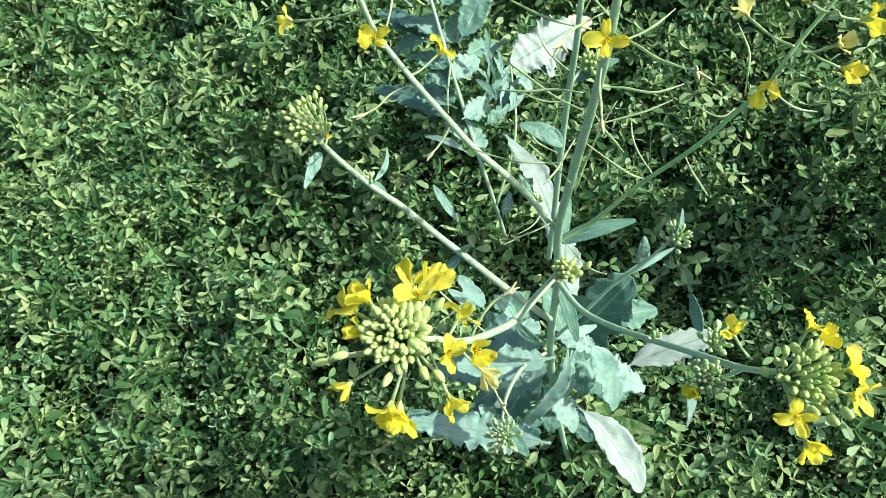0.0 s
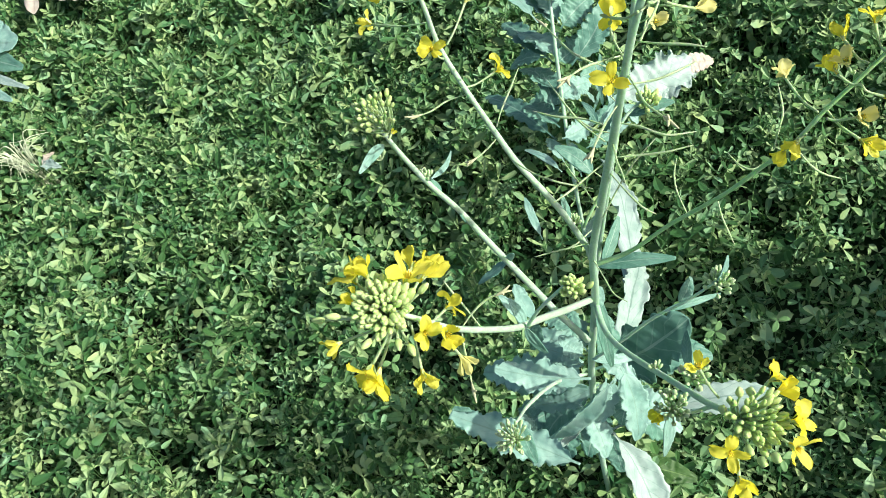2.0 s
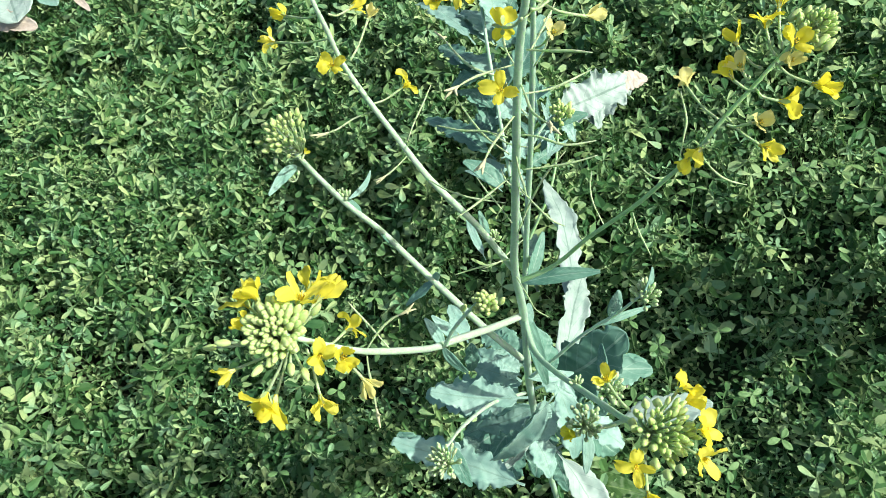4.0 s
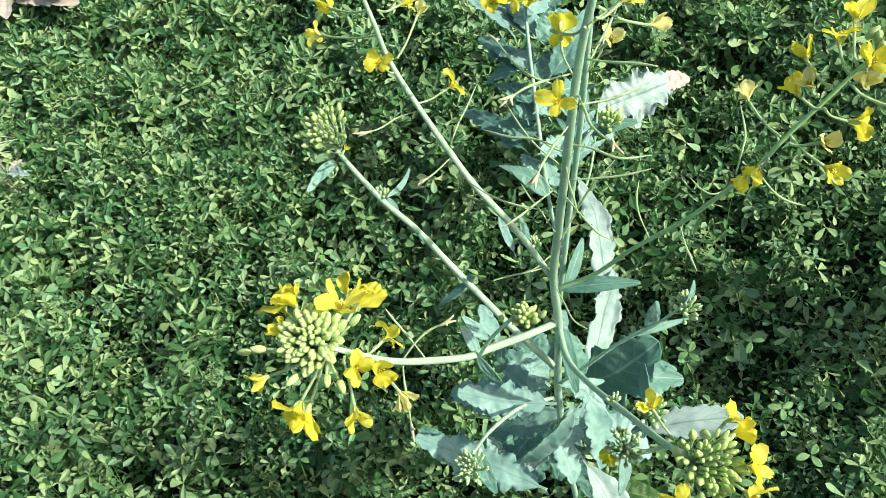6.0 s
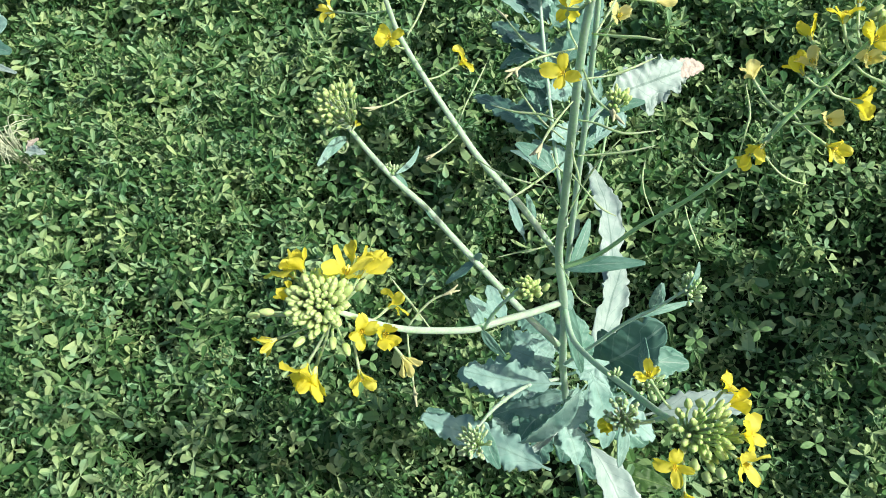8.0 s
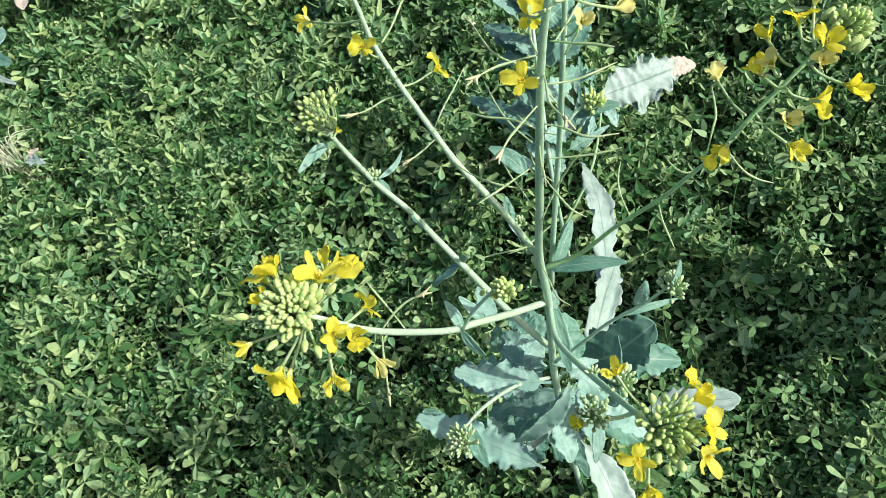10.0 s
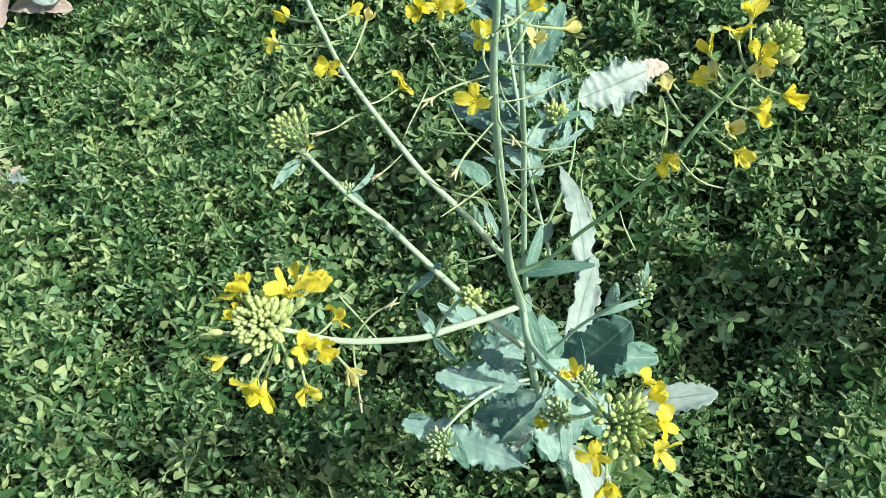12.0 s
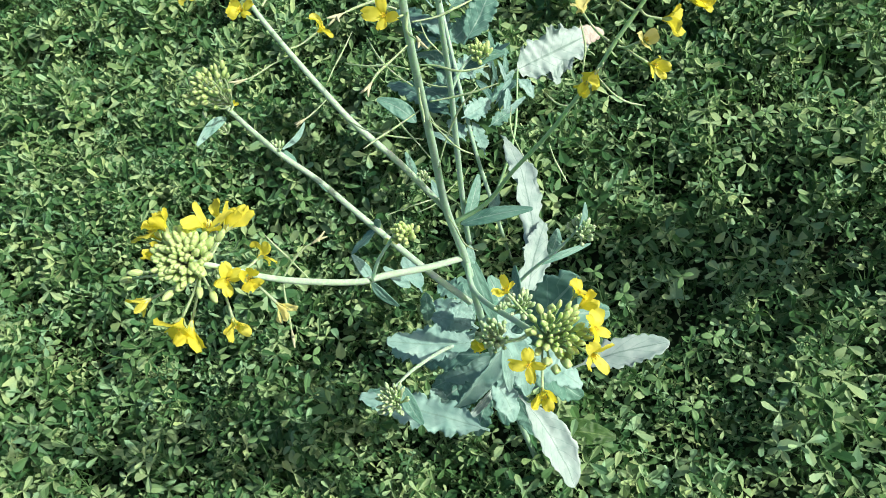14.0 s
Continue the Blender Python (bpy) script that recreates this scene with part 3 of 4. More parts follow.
# the bud head on the far left branch
buds(far_left, Vector((0.145, 0.618, 0.85)), (-0.1, -0.15, 0.9), 44, 0.0188, 0.0062, 0.6, BUD_MESH, 1.0, 0.65, 1.05)
under(new("bud", BUD_COOL_MESH), far_left, aim((0.136, 0.612, 0.828), (-0.1, -0.3, -0.6), 0.0055))
flower(far_left, (0.152, 0.623, 0.818), (0.151, 0.613, 0.823), CUP, 0.0045)
buds(far_left, Vector((0.135, 0.617, 0.81)), (-0.3, 0.2, 0.8), 14, 0.006, 0.004, 0.8, BUD_COOL_MESH)
buds(far_left, Vector((0.163, 0.623, 0.778)), (0.1, 0.3, 0.8), 16, 0.0065, 0.0045, 0.8, BUD_COOL_MESH)
leaf(far_left, (0.147, 0.612, 0.818), (0.142, 0.574, 0.835), 0.0075, (0.8, -0.6, 0.8), LEAF_PALE_LIT, "bract", seed=1, stalk=0.02)
leaf(far_left, (0.168, 0.617, 0.773), (0.175, 0.655, 0.758), 0.0045, (0.8, -0.6, 0.6), LEAF_PALE_LIT, "bract", seed=2, stalk=0.02)
leaf(far_left, (0.17, 0.619, 0.753), (0.158, 0.622, 0.773), 0.007, (0.3, -0.4, 1), LEAF, "bract", seed=3, stalk=0.02)
leaf(far_left, (0.206, 0.614, 0.666), (0.176, 0.603, 0.648), 0.009, (0.4, 0.2, 1), LEAF, "bract", seed=4, stalk=0.05, wave=0.3)
leaf(far_left, (0.205, 0.611, 0.666), (0.213, 0.605, 0.688), 0.006, (0.4, 0, 1), LEAF_PALE_LIT, "bract", seed=5, stalk=0.05)
leaf(far_left, (0.181, 0.62, 0.713), (0.178, 0.617, 0.728), 0.006, (0.3, -0.4, 1), LEAF, "bract", seed=6, stalk=0.02)

# the upper left branch, with flowers and young pods
for at, foot, kinds, size in (((0.168, 0.651, 0.907), (0.204, 0.616, 0.927), HALF, 0.008), ((0.16, 0.636, 0.901), (0.207, 0.609, 0.916), HALF, 0.0085), ((0.218, 0.632, 0.917), (0.209, 0.615, 0.927), HALF, 0.008),
                              ((0.224, 0.638, 0.907), (0.213, 0.608, 0.9), FADED, 0.008), ((0.21, 0.589, 0.915), (0.211, 0.6, 0.897), OPEN, 0.0082), ((0.238, 0.614, 0.872), (0.218, 0.6, 0.873), OPEN, 0.0085)):
    flower(up_left, at, foot, kinds, size)
pod(up_left, (0.24, 0.581, 0.824), (0.254, 0.567, 0.828), (0.268, 0.561, 0.826), (0.287, 0.56, 0.819))
pod(up_left, (0.232, 0.589, 0.84), (0.227, 0.578, 0.843), (0.223, 0.571, 0.845), (0.22, 0.566, 0.847), remnant=True)
pod(up_left, (0.232, 0.592, 0.846), (0.233, 0.613, 0.84), (0.236, 0.636, 0.834), (0.239, 0.659, 0.829))
pod(up_left, (0.221, 0.598, 0.87), (0.206, 0.597, 0.867), (0.198, 0.587, 0.87), (0.191, 0.582, 0.872), remnant=True)
buds(up_left, Vector((0.268, 0.585, 0.759)), (0, -0.1, 1), 12, 0.006, 0.0045, 0.8, BUD_COOL_MESH)
leaf(up_left, (0.266, 0.578, 0.764), (0.262, 0.591, 0.776), 0.007, (0.9, -0.5, 0.4), LEAF, "bract", seed=7, stalk=0.02)
buds(up_left, Vector((0.201, 0.624, 0.955)), (-0.2, 0, 1), 24, 0.009, 0.005, 0.8)

# pods and flowers of the main stem
pod(main, (0.318, 0.528, 0.956), (0.328, 0.518, 0.962), (0.336, 0.514, 0.964), (0.344, 0.51, 0.965))
pod(main, (0.313, 0.527, 0.933), (0.324, 0.532, 0.929), (0.332, 0.535, 0.929), (0.343, 0.545, 0.925))
pod(main, (0.307, 0.536, 0.899), (0.316, 0.531, 0.901), (0.328, 0.523, 0.902), (0.342, 0.526, 0.899))
pod(main, (0.304, 0.541, 0.868), (0.316, 0.541, 0.868), (0.329, 0.54, 0.87), (0.342, 0.542, 0.871))
pod(main, (0.299, 0.544, 0.852), (0.307, 0.531, 0.852), (0.315, 0.521, 0.85), (0.322, 0.52, 0.844))
pod(main, (0.303, 0.534, 0.886), (0.305, 0.52, 0.889), (0.307, 0.511, 0.892), (0.309, 0.5, 0.896))
pod(main, (0.296, 0.545, 0.859), (0.287, 0.527, 0.869), (0.281, 0.513, 0.878), (0.273, 0.504, 0.881))
pod(main, (0.299, 0.539, 0.883), (0.288, 0.551, 0.884), (0.279, 0.566, 0.884), (0.267, 0.598, 0.872))
pod(main, (0.289, 0.552, 0.81), (0.282, 0.559, 0.821), (0.276, 0.568, 0.822), (0.27, 0.579, 0.823))
pod(main, (0.312, 0.53, 0.946), (0.308, 0.54, 0.948), (0.306, 0.557, 0.942), (0.304, 0.578, 0.934))
pod(main, (0.3, 0.539, 0.895), (0.288, 0.549, 0.891), (0.275, 0.553, 0.89), (0.261, 0.563, 0.886))
pod(main, (0.291, 0.553, 0.799), (0.301, 0.56, 0.817), (0.312, 0.57, 0.829), (0.324, 0.583, 0.832))
pod(main, (0.278, 0.572, 0.745), (0.267, 0.562, 0.755), (0.254, 0.56, 0.754), (0.242, 0.556, 0.755))
pod(main, (0.277, 0.576, 0.72), (0.285, 0.557, 0.725), (0.292, 0.54, 0.73), (0.301, 0.533, 0.73))
pod(main, (0.32, 0.52, 0.978), (0.324, 0.527, 0.976), (0.327, 0.53, 0.976), (0.331, 0.537, 0.974))
pod(main, (0.319, 0.533, 0.951), (0.323, 0.55, 0.946), (0.326, 0.556, 0.947), (0.33, 0.574, 0.942))
pod(main, (0.313, 0.527, 0.939), (0.317, 0.503, 0.953), (0.32, 0.487, 0.961), (0.327, 0.471, 0.969), remnant=True)
pod(main, (0.306, 0.537, 0.934), (0.294, 0.538, 0.941), (0.286, 0.55, 0.938), (0.273, 0.583, 0.925), remnant=True)
pod(main, (0.312, 0.533, 0.945), (0.302, 0.525, 0.95), (0.295, 0.518, 0.954), (0.29, 0.506, 0.961), remnant=True)
pod(main, (0.308, 0.53, 0.919), (0.303, 0.511, 0.928), (0.3, 0.493, 0.938), (0.298, 0.482, 0.942), remnant=True)
for at, foot, kinds, size in (((0.307, 0.554, 0.95), (0.319, 0.52, 0.978), OPEN, 0.0082), ((0.307, 0.509, 0.954), (0.312, 0.527, 0.939), HALF, 0.0085), ((0.335, 0.533, 0.979), (0.323, 0.522, 0.98), HALF, 0.008),
                              ((0.346, 0.557, 0.945), (0.324, 0.527, 0.981), FADED, 0.0085)):
    flower(main, at, foot, kinds, size)
leaf(main, (0.289, 0.553, 0.842), (0.269, 0.564, 0.855), 0.01, (0.3, -0.5, 1), LEAF, "bract", seed=8, stalk=0.03)
leaf(main, (0.276, 0.601, 0.67), (0.335, 0.598, 0.68), 0.012, (0.3, -0.4, 1), LEAF, "bract", seed=9, stalk=0.02, wave=0.15)
leaf(main, (0.28, 0.606, 0.665), (0.294, 0.64, 0.68), 0.011, (0.6, -0.6, 0.6), LEAF, "bract", seed=10, stalk=0.02)
leaf(main, (0.269, 0.591, 0.62), (0.276, 0.603, 0.635), 0.012, (0.3, -0.8, 0.6), LEAF_PALE_LIT, "bract", seed=11, stalk=0.0)
leaf(main, (0.271, 0.604, 0.62), (0.276, 0.585, 0.52), 0.013, (0.4, -0.6, 0.7), LEAF, "bract", seed=12, stalk=0.0)

# the branch that reaches up to the right
for at, foot, kinds, size in (((0.408, 0.566, 0.913), (0.418, 0.552, 0.905), HALF, 0.0095),
                              ((0.422, 0.569, 0.918), (0.424, 0.552, 0.911), HALF, 0.009),
                              ((0.429, 0.575, 0.923), (0.426, 0.552, 0.915), CUP, 0.009),
                              ((0.427, 0.541, 0.928), (0.427, 0.55, 0.915), HALF, 0.0088),
                              ((0.405, 0.559, 0.898), (0.416, 0.549, 0.895), HALF, 0.009),
                              ((0.41, 0.557, 0.903), (0.414, 0.555, 0.898), FADED, 0.0075),
                              ((0.39, 0.584, 0.873), (0.4, 0.55, 0.878), FADED, 0.0085)):
    flower(up_right, at, foot, kinds, size)
for at, foot, kinds, size in (((0.428, 0.546, 0.913), (0.424, 0.551, 0.908), FADED, 0.0085),
                              ((0.44, 0.538, 0.903), (0.424, 0.55, 0.908), CUP, 0.0085),
                              ((0.43, 0.545, 0.888), (0.416, 0.549, 0.895), HALF, 0.0092),
                              ((0.417, 0.54, 0.883), (0.404, 0.548, 0.875), FADED, 0.0085),
                              ((0.42, 0.534, 0.871), (0.405, 0.553, 0.875), HALF, 0.0088),
                              ((0.385, 0.545, 0.855), (0.393, 0.547, 0.863), HALF, 0.0085),
                              ((0.391, 0.545, 0.861), (0.396, 0.548, 0.865), CUP, 0.0082)):
    flower(up_right, at, foot, kinds, size)
buds(up_right, Vector((0.442, 0.546, 0.935)), (0.45, -0.3, 0.8), 44, 0.0108, 0.0058, 1.2, BUD_MESH, 0.8, 0.6, 0.95)
for at in ((0.427, 0.554, 0.928), (0.437, 0.536, 0.925), (0.435, 0.539, 0.925)):
    under(new("bud", BUD_MESH), up_right, aim(at, (0.5, 0.2, 0.4), 0.0068, 0.4, 0.95))
pod(up_right, (0.392, 0.555, 0.851), (0.4, 0.546, 0.843), (0.407, 0.543, 0.838), (0.416, 0.543, 0.833))
pod(up_right, (0.384, 0.558, 0.843), (0.387, 0.565, 0.853), (0.389, 0.572, 0.858), (0.388, 0.587, 0.863))
pod(up_right, (0.359, 0.571, 0.783), (0.361, 0.562, 0.778), (0.364, 0.555, 0.773), (0.367, 0.549, 0.768))
pod(up_right, (0.381, 0.561, 0.828), (0.374, 0.558, 0.828), (0.368, 0.562, 0.828), (0.363, 0.571, 0.828))
pod(up_right, (0.342, 0.576, 0.763), (0.336, 0.589, 0.773), (0.335, 0.599, 0.778), (0.337, 0.608, 0.783))

# the flower head on the low right branch
buds(low_right, Vector((0.361, 0.401, 0.86)), (0.35, -0.3, 0.85), 56, 0.0150, 0.0062, 0.55, BUD_MESH, 1.0, 0.45, 0.95)
for at, foot, kinds, size in (((0.369, 0.427, 0.845), (0.358, 0.417, 0.84), HALF, 0.0088), ((0.37, 0.42, 0.845), (0.359, 0.412, 0.845), CUP, 0.0075), ((0.374, 0.402, 0.855), (0.363, 0.403, 0.85), HALF, 0.0085), ((0.372, 0.392, 0.85), (0.362, 0.401, 0.85), HALF, 0.0085),
                              ((0.345, 0.385, 0.862), (0.351, 0.406, 0.845), OPEN, 0.0085), ((0.349, 0.377, 0.848), (0.35, 0.405, 0.845), CUP, 0.0092), ((0.336, 0.429, 0.852), (0.345, 0.425, 0.825), HALF, 0.0088), ((0.318, 0.417, 0.82), (0.338, 0.425, 0.81), CUP, 0.0082)):
    flower(low_right, at, foot, kinds, size)
for at in ((0.356, 0.418, 0.85), (0.345, 0.416, 0.835), (0.356, 0.384, 0.86), (0.361, 0.385, 0.862), (0.352, 0.39, 0.855)):
    under(new("bud", BUD_MESH), low_right, aim(at, (0.1, -0.5, 0.6), 0.0075, 0.3))
buds(low_right, Vector((0.324, 0.42, 0.83)), (0.0, -0.2, 1), 38, 0.0098, 0.0045, 0.7, BUD_COOL_MESH, 0.5, 0.6, 1.1)
buds(low_right, Vector((0.338, 0.444, 0.815)), (0.2, -0.1, 1), 22, 0.009, 0.005, 0.8, BUD_COOL_MESH, 0.8)
buds(low_right, Vector((0.318, 0.479, 0.75)), (0.2, 0.2, 1), 10, 0.005, 0.004, 0.8, BUD_COOL_MESH, 0.8)
tube("bud_stalk", ((0.343, 0.425, 0.815), (0.333, 0.426, 0.805), (0.325, 0.422, 0.82)), (0.0012, 0.0011, 0.001), STEM, low_right, 6)
leaf(low_right, (0.334, 0.457, 0.79), (0.334, 0.474, 0.8), 0.007, (-0.6, -0.6, 0.5), LEAF, "bract", seed=13, stalk=0.02)
leaf(low_right, (0.322, 0.435, 0.78), (0.319, 0.424, 0.745), 0.009, (0.8, -0.6, 0.6), LEAF_PALE_LIT, "bract", seed=14, stalk=0.02)
leaf(low_right, (0.329, 0.451, 0.775), (0.333, 0.443, 0.78), 0.01, (0.1, -0.6, 0.8), LEAF, "bract", seed=15, stalk=0.0)

# the small bud heads low on the plant
buds(bud_right, Vector((0.37, 0.606, 0.642)), (0.15, -0.05, 1), 38, 0.0135, 0.008, 1.0, BUD_COOL_MESH, 0.8, 0.5, 0.85)
leaf(bud_right, (0.324, 0.606, 0.585), (0.373, 0.627, 0.575), 0.0065, (0.3, -0.5, 0.9), LEAF, "bract", seed=16, stalk=0.03)
leaf(bud_right, (0.365, 0.603, 0.63), (0.374, 0.614, 0.655), 0.008, (0.8, -0.4, 0.6), LEAF_PALE_LIT, "bract", seed=17, stalk=0.02)
leaf(bud_right, (0.338, 0.605, 0.6), (0.348, 0.624, 0.61), 0.012, (0.5, -0.4, 0.8), LEAF, "bract", seed=18, stalk=0.02)
buds(bud_low, Vector((0.207, 0.479, 0.628)), (0.05, -0.2, 1), 44, 0.0158, 0.0078, 0.7, BUD_COOL_MESH, 0.95, 0.5, 0.78)
leaf(bud_low, (0.208, 0.5, 0.6), (0.218, 0.477, 0.57), 0.012, (0.2, -0.5, 0.8), LEAF, "bract", seed=19, stalk=0.02)
leaf(low_left, (0.242, 0.493, 0.775), (0.234, 0.504, 0.79), 0.007, (0.5, -0.5, 0.8), LEAF_PALE_LIT, "bract", seed=20, stalk=0.03)
leaf(low_left, (0.242, 0.492, 0.775), (0.252, 0.487, 0.75), 0.007, (-0.3, -0.5, 0.9), LEAF, "bract", seed=21, stalk=0.03)

# the back stem with pods and a small bud head
buds(back_stem, Vector((0.322, 0.641, 0.812)), (0.1, -0.1, 1), 22, 0.0095, 0.006, 0.8, BUD_MESH, 0.8, 0.6)
tube("bud_stalk", ((0.298, 0.626, 0.79), (0.308, 0.635, 0.8), (0.32, 0.643, 0.805)), (0.0012, 0.0011, 0.001), STEM, back_stem, 6)
leaf(back_stem, (0.308, 0.639, 0.795), (0.338, 0.642, 0.8), 0.01, (0, -0.4, 1), LEAF, "bract", seed=22, stalk=0.03)
pod(back_stem, (0.305, 0.613, 0.83), (0.299, 0.619, 0.835), (0.294, 0.625, 0.84), (0.291, 0.636, 0.845))
pod(back_stem, (0.3, 0.619, 0.8), (0.291, 0.622, 0.8), (0.283, 0.627, 0.8), (0.271, 0.64, 0.8))
pod(back_stem, (0.292, 0.622, 0.745), (0.281, 0.63, 0.75), (0.277, 0.632, 0.755), (0.274, 0.639, 0.76))
pod(back_stem, (0.283, 0.622, 0.7), (0.271, 0.61, 0.7), (0.262, 0.601, 0.7), (0.249, 0.596, 0.7))
pod(back_stem, (0.318, 0.593, 0.91), (0.323, 0.59, 0.915), (0.328, 0.592, 0.92), (0.337, 0.584, 0.925))
pod(back_stem, (0.313, 0.604, 0.88), (0.32, 0.606, 0.89), (0.322, 0.609, 0.895), (0.325, 0.621, 0.9))
for at, foot, kinds, size in (((0.282, 0.553, 0.97), (0.29, 0.586, 0.95), HALF, 0.0085), ((0.287, 0.567, 0.96), (0.292, 0.59, 0.945), HALF, 0.0085), ((0.295, 0.578, 0.95), (0.299, 0.593, 0.94), CUP, 0.008), ((0.327, 0.581, 0.92), (0.316, 0.595, 0.9), FADED, 0.008)):
    flower(back_stem, at, foot, kinds, size)

# broad lower leaves: sunlit blades take the paler colours, shaded ones mostly plain LEAF
def broad(base, tip, width, face, seed, material=LEAF, label="", **more):
    more = {"lobes": 0.55, "wave": 0.14, "arch": 0.14, "blunt": 0.85, **more}
    return leaf(rape, base, tip, width, face, material, "leaf", label, seed=seed, **more)


broad((0.24, 0.64, 0.2), (0.447, 0.674, 0.255), 0.042, (0.25, -0.2, 1), 31, LEAF_WHITE_LIT, "pale sunlit waxy leaf turned to the sun", stalk=0.5, rounded=True, lobes=0.4, teeth=17, wave=0.2)
broad((0.25, 0.62, 0.30), (0.311, 0.511, 0.235), 0.043, (0.5, -0.2, 1), 32, LEAF_WHITE_LIT, stalk=0.2, wave=0.1, cup=0.5, lobes=0.25, rounded=True)
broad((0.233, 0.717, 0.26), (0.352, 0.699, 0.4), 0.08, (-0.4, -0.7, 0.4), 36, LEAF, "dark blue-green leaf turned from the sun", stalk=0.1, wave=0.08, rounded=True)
broad((0.262, 0.66, 0.3), (0.302, 0.93, 0.185), 0.046, (0.6, -0.4, 0.9), 37, LEAF_WHITE_LIT, stalk=0.15, lobes=0.5, teeth=5, wave=0.4)
broad((0.285, 0.80, 0.2), (0.24, 1.159, 0.14), 0.050, (0.6, -0.5, 0.9), 38, LEAF_WHITE_LIT, stalk=0.1, wave=0.5, arch=0.2, lobes=0.55, teeth=5)
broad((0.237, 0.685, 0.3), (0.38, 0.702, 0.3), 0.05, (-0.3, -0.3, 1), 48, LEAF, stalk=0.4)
broad((0.240, 0.670, 0.0), (0.362, 0.650, -0.01), 0.042, (0.3, -0.3, 1), 50, LEAF_GREEN, "yellow-green lower leaf", lobes=0.08)

broad((0.285, 0.577, 0.54), (0.295, 0.53, 0.48), 0.03, (0.5, -0.5, 0.8), 115, LEAF_PALE_LIT, lobes=0.4, wave=0.2)
broad((0.253, 0.592, 0.48), (0.16, 0.595, 0.5), 0.036, (0.7, -0.3, 1), 111, LEAF_PALE_LIT, lobes=0.5, wave=0.2, arch=-0.04)
broad((0.222, 0.570, 0.29), (0.064, 0.622, 0.312), 0.050, (0.6, -0.3, 1), 33, LEAF_PALE_LIT, "pale ruffled lower leaf lit by the sun", stalk=0.08, lobes=0.6, teeth=8, wave=0.5, arch=-0.08)
broad((0.239, 0.625, 0.440), (0.100, 0.684, 0.300), 0.046, (0.55, -0.35, 1), 201, LEAF_PALE_LIT, lobes=0.7, teeth=6, wave=0.25, arch=0.05, stalk=0.1)
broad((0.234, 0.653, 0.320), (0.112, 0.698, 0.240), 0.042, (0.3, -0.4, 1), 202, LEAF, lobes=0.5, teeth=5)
broad((0.273, 0.610, 0.440), (0.192, 0.583, 0.340), 0.03, (0.75, -0.2, 0.8), 203, LEAF_PALE_LIT, lobes=0.3, teeth=4, cup=0.5, wave=0.15)
broad((0.226, 0.628, 0.330), (0.253, 0.578, 0.290), 0.034, (0.5, -0.3, 0.9), 204, LEAF_PALE_LIT, lobes=0.5, teeth=4, blunt=1.1)
broad((0.244, 0.616, 0.460), (0.194, 0.639, 0.460), 0.026, (0.6, -0.5, 0.9), 205, LEAF_PALE_LIT, lobes=0.6, teeth=4)
broad((0.245, 0.620, 0.470), (0.222, 0.634, 0.490), 0.024, (0.5, -0.5, 0.9), 206, LEAF_PALE_LIT, lobes=0.5, teeth=3)
broad((0.237, 0.619, 0.420), (0.210, 0.636, 0.430), 0.022, (0.7, -0.3, 0.9), 207, LEAF_PALE_LIT, lobes=0.6, teeth=3)
broad((0.256, 0.603, 0.500), (0.298, 0.615, 0.480), 0.011, (0.4, -0.3, 1), 208, LEAF_PALE_LIT, lobes=0.2, teeth=3, stalk=0.02)
broad((0.264, 0.615, 0.430), (0.247, 0.593, 0.400), 0.022, (0.6, -0.4, 0.9), 209, LEAF_PALE_LIT, lobes=0.4, teeth=3)
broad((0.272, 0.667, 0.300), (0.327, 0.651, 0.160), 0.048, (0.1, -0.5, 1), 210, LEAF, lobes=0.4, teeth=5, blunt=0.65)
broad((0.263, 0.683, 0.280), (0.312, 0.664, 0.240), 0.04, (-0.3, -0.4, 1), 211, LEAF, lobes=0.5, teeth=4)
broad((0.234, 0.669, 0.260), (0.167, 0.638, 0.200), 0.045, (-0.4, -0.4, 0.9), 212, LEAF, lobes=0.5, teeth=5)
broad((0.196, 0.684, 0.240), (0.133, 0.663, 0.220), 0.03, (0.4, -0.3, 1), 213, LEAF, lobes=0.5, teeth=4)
broad((0.162, 0.611, 0.250), (0.145, 0.640, 0.270), 0.024, (0.6, -0.4, 0.9), 214, LEAF_PALE_LIT, lobes=0.5, teeth=3)
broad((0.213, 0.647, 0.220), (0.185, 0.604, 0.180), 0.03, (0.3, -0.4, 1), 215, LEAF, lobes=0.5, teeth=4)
broad((0.226, 0.647, 0.240), (0.176, 0.598, 0.240), 0.012, (0.7, -0.3, 0.8), 216, LEAF_WHITE_LIT, lobes=0.3, teeth=4, cup=0.8, stalk=0.02)
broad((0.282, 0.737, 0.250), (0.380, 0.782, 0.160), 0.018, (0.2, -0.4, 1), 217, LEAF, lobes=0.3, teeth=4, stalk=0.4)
broad((0.190, 0.641, 0.520), (0.171, 0.650, 0.550), 0.012, (0.5, -0.5, 0.9), 219, LEAF_PALE_LIT, lobes=0.2, teeth=2, stalk=0.02)
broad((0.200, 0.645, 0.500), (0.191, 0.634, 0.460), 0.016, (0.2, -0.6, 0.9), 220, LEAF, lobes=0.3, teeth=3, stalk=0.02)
broad((0.197, 0.645, 0.500), (0.176, 0.692, 0.500), 0.022, (0.7, -0.4, 0.8), 221, LEAF_PALE_LIT, lobes=0.3, teeth=3)
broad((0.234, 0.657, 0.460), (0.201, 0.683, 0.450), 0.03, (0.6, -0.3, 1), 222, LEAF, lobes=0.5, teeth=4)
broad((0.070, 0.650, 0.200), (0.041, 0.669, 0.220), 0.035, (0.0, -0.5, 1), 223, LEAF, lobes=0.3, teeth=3)
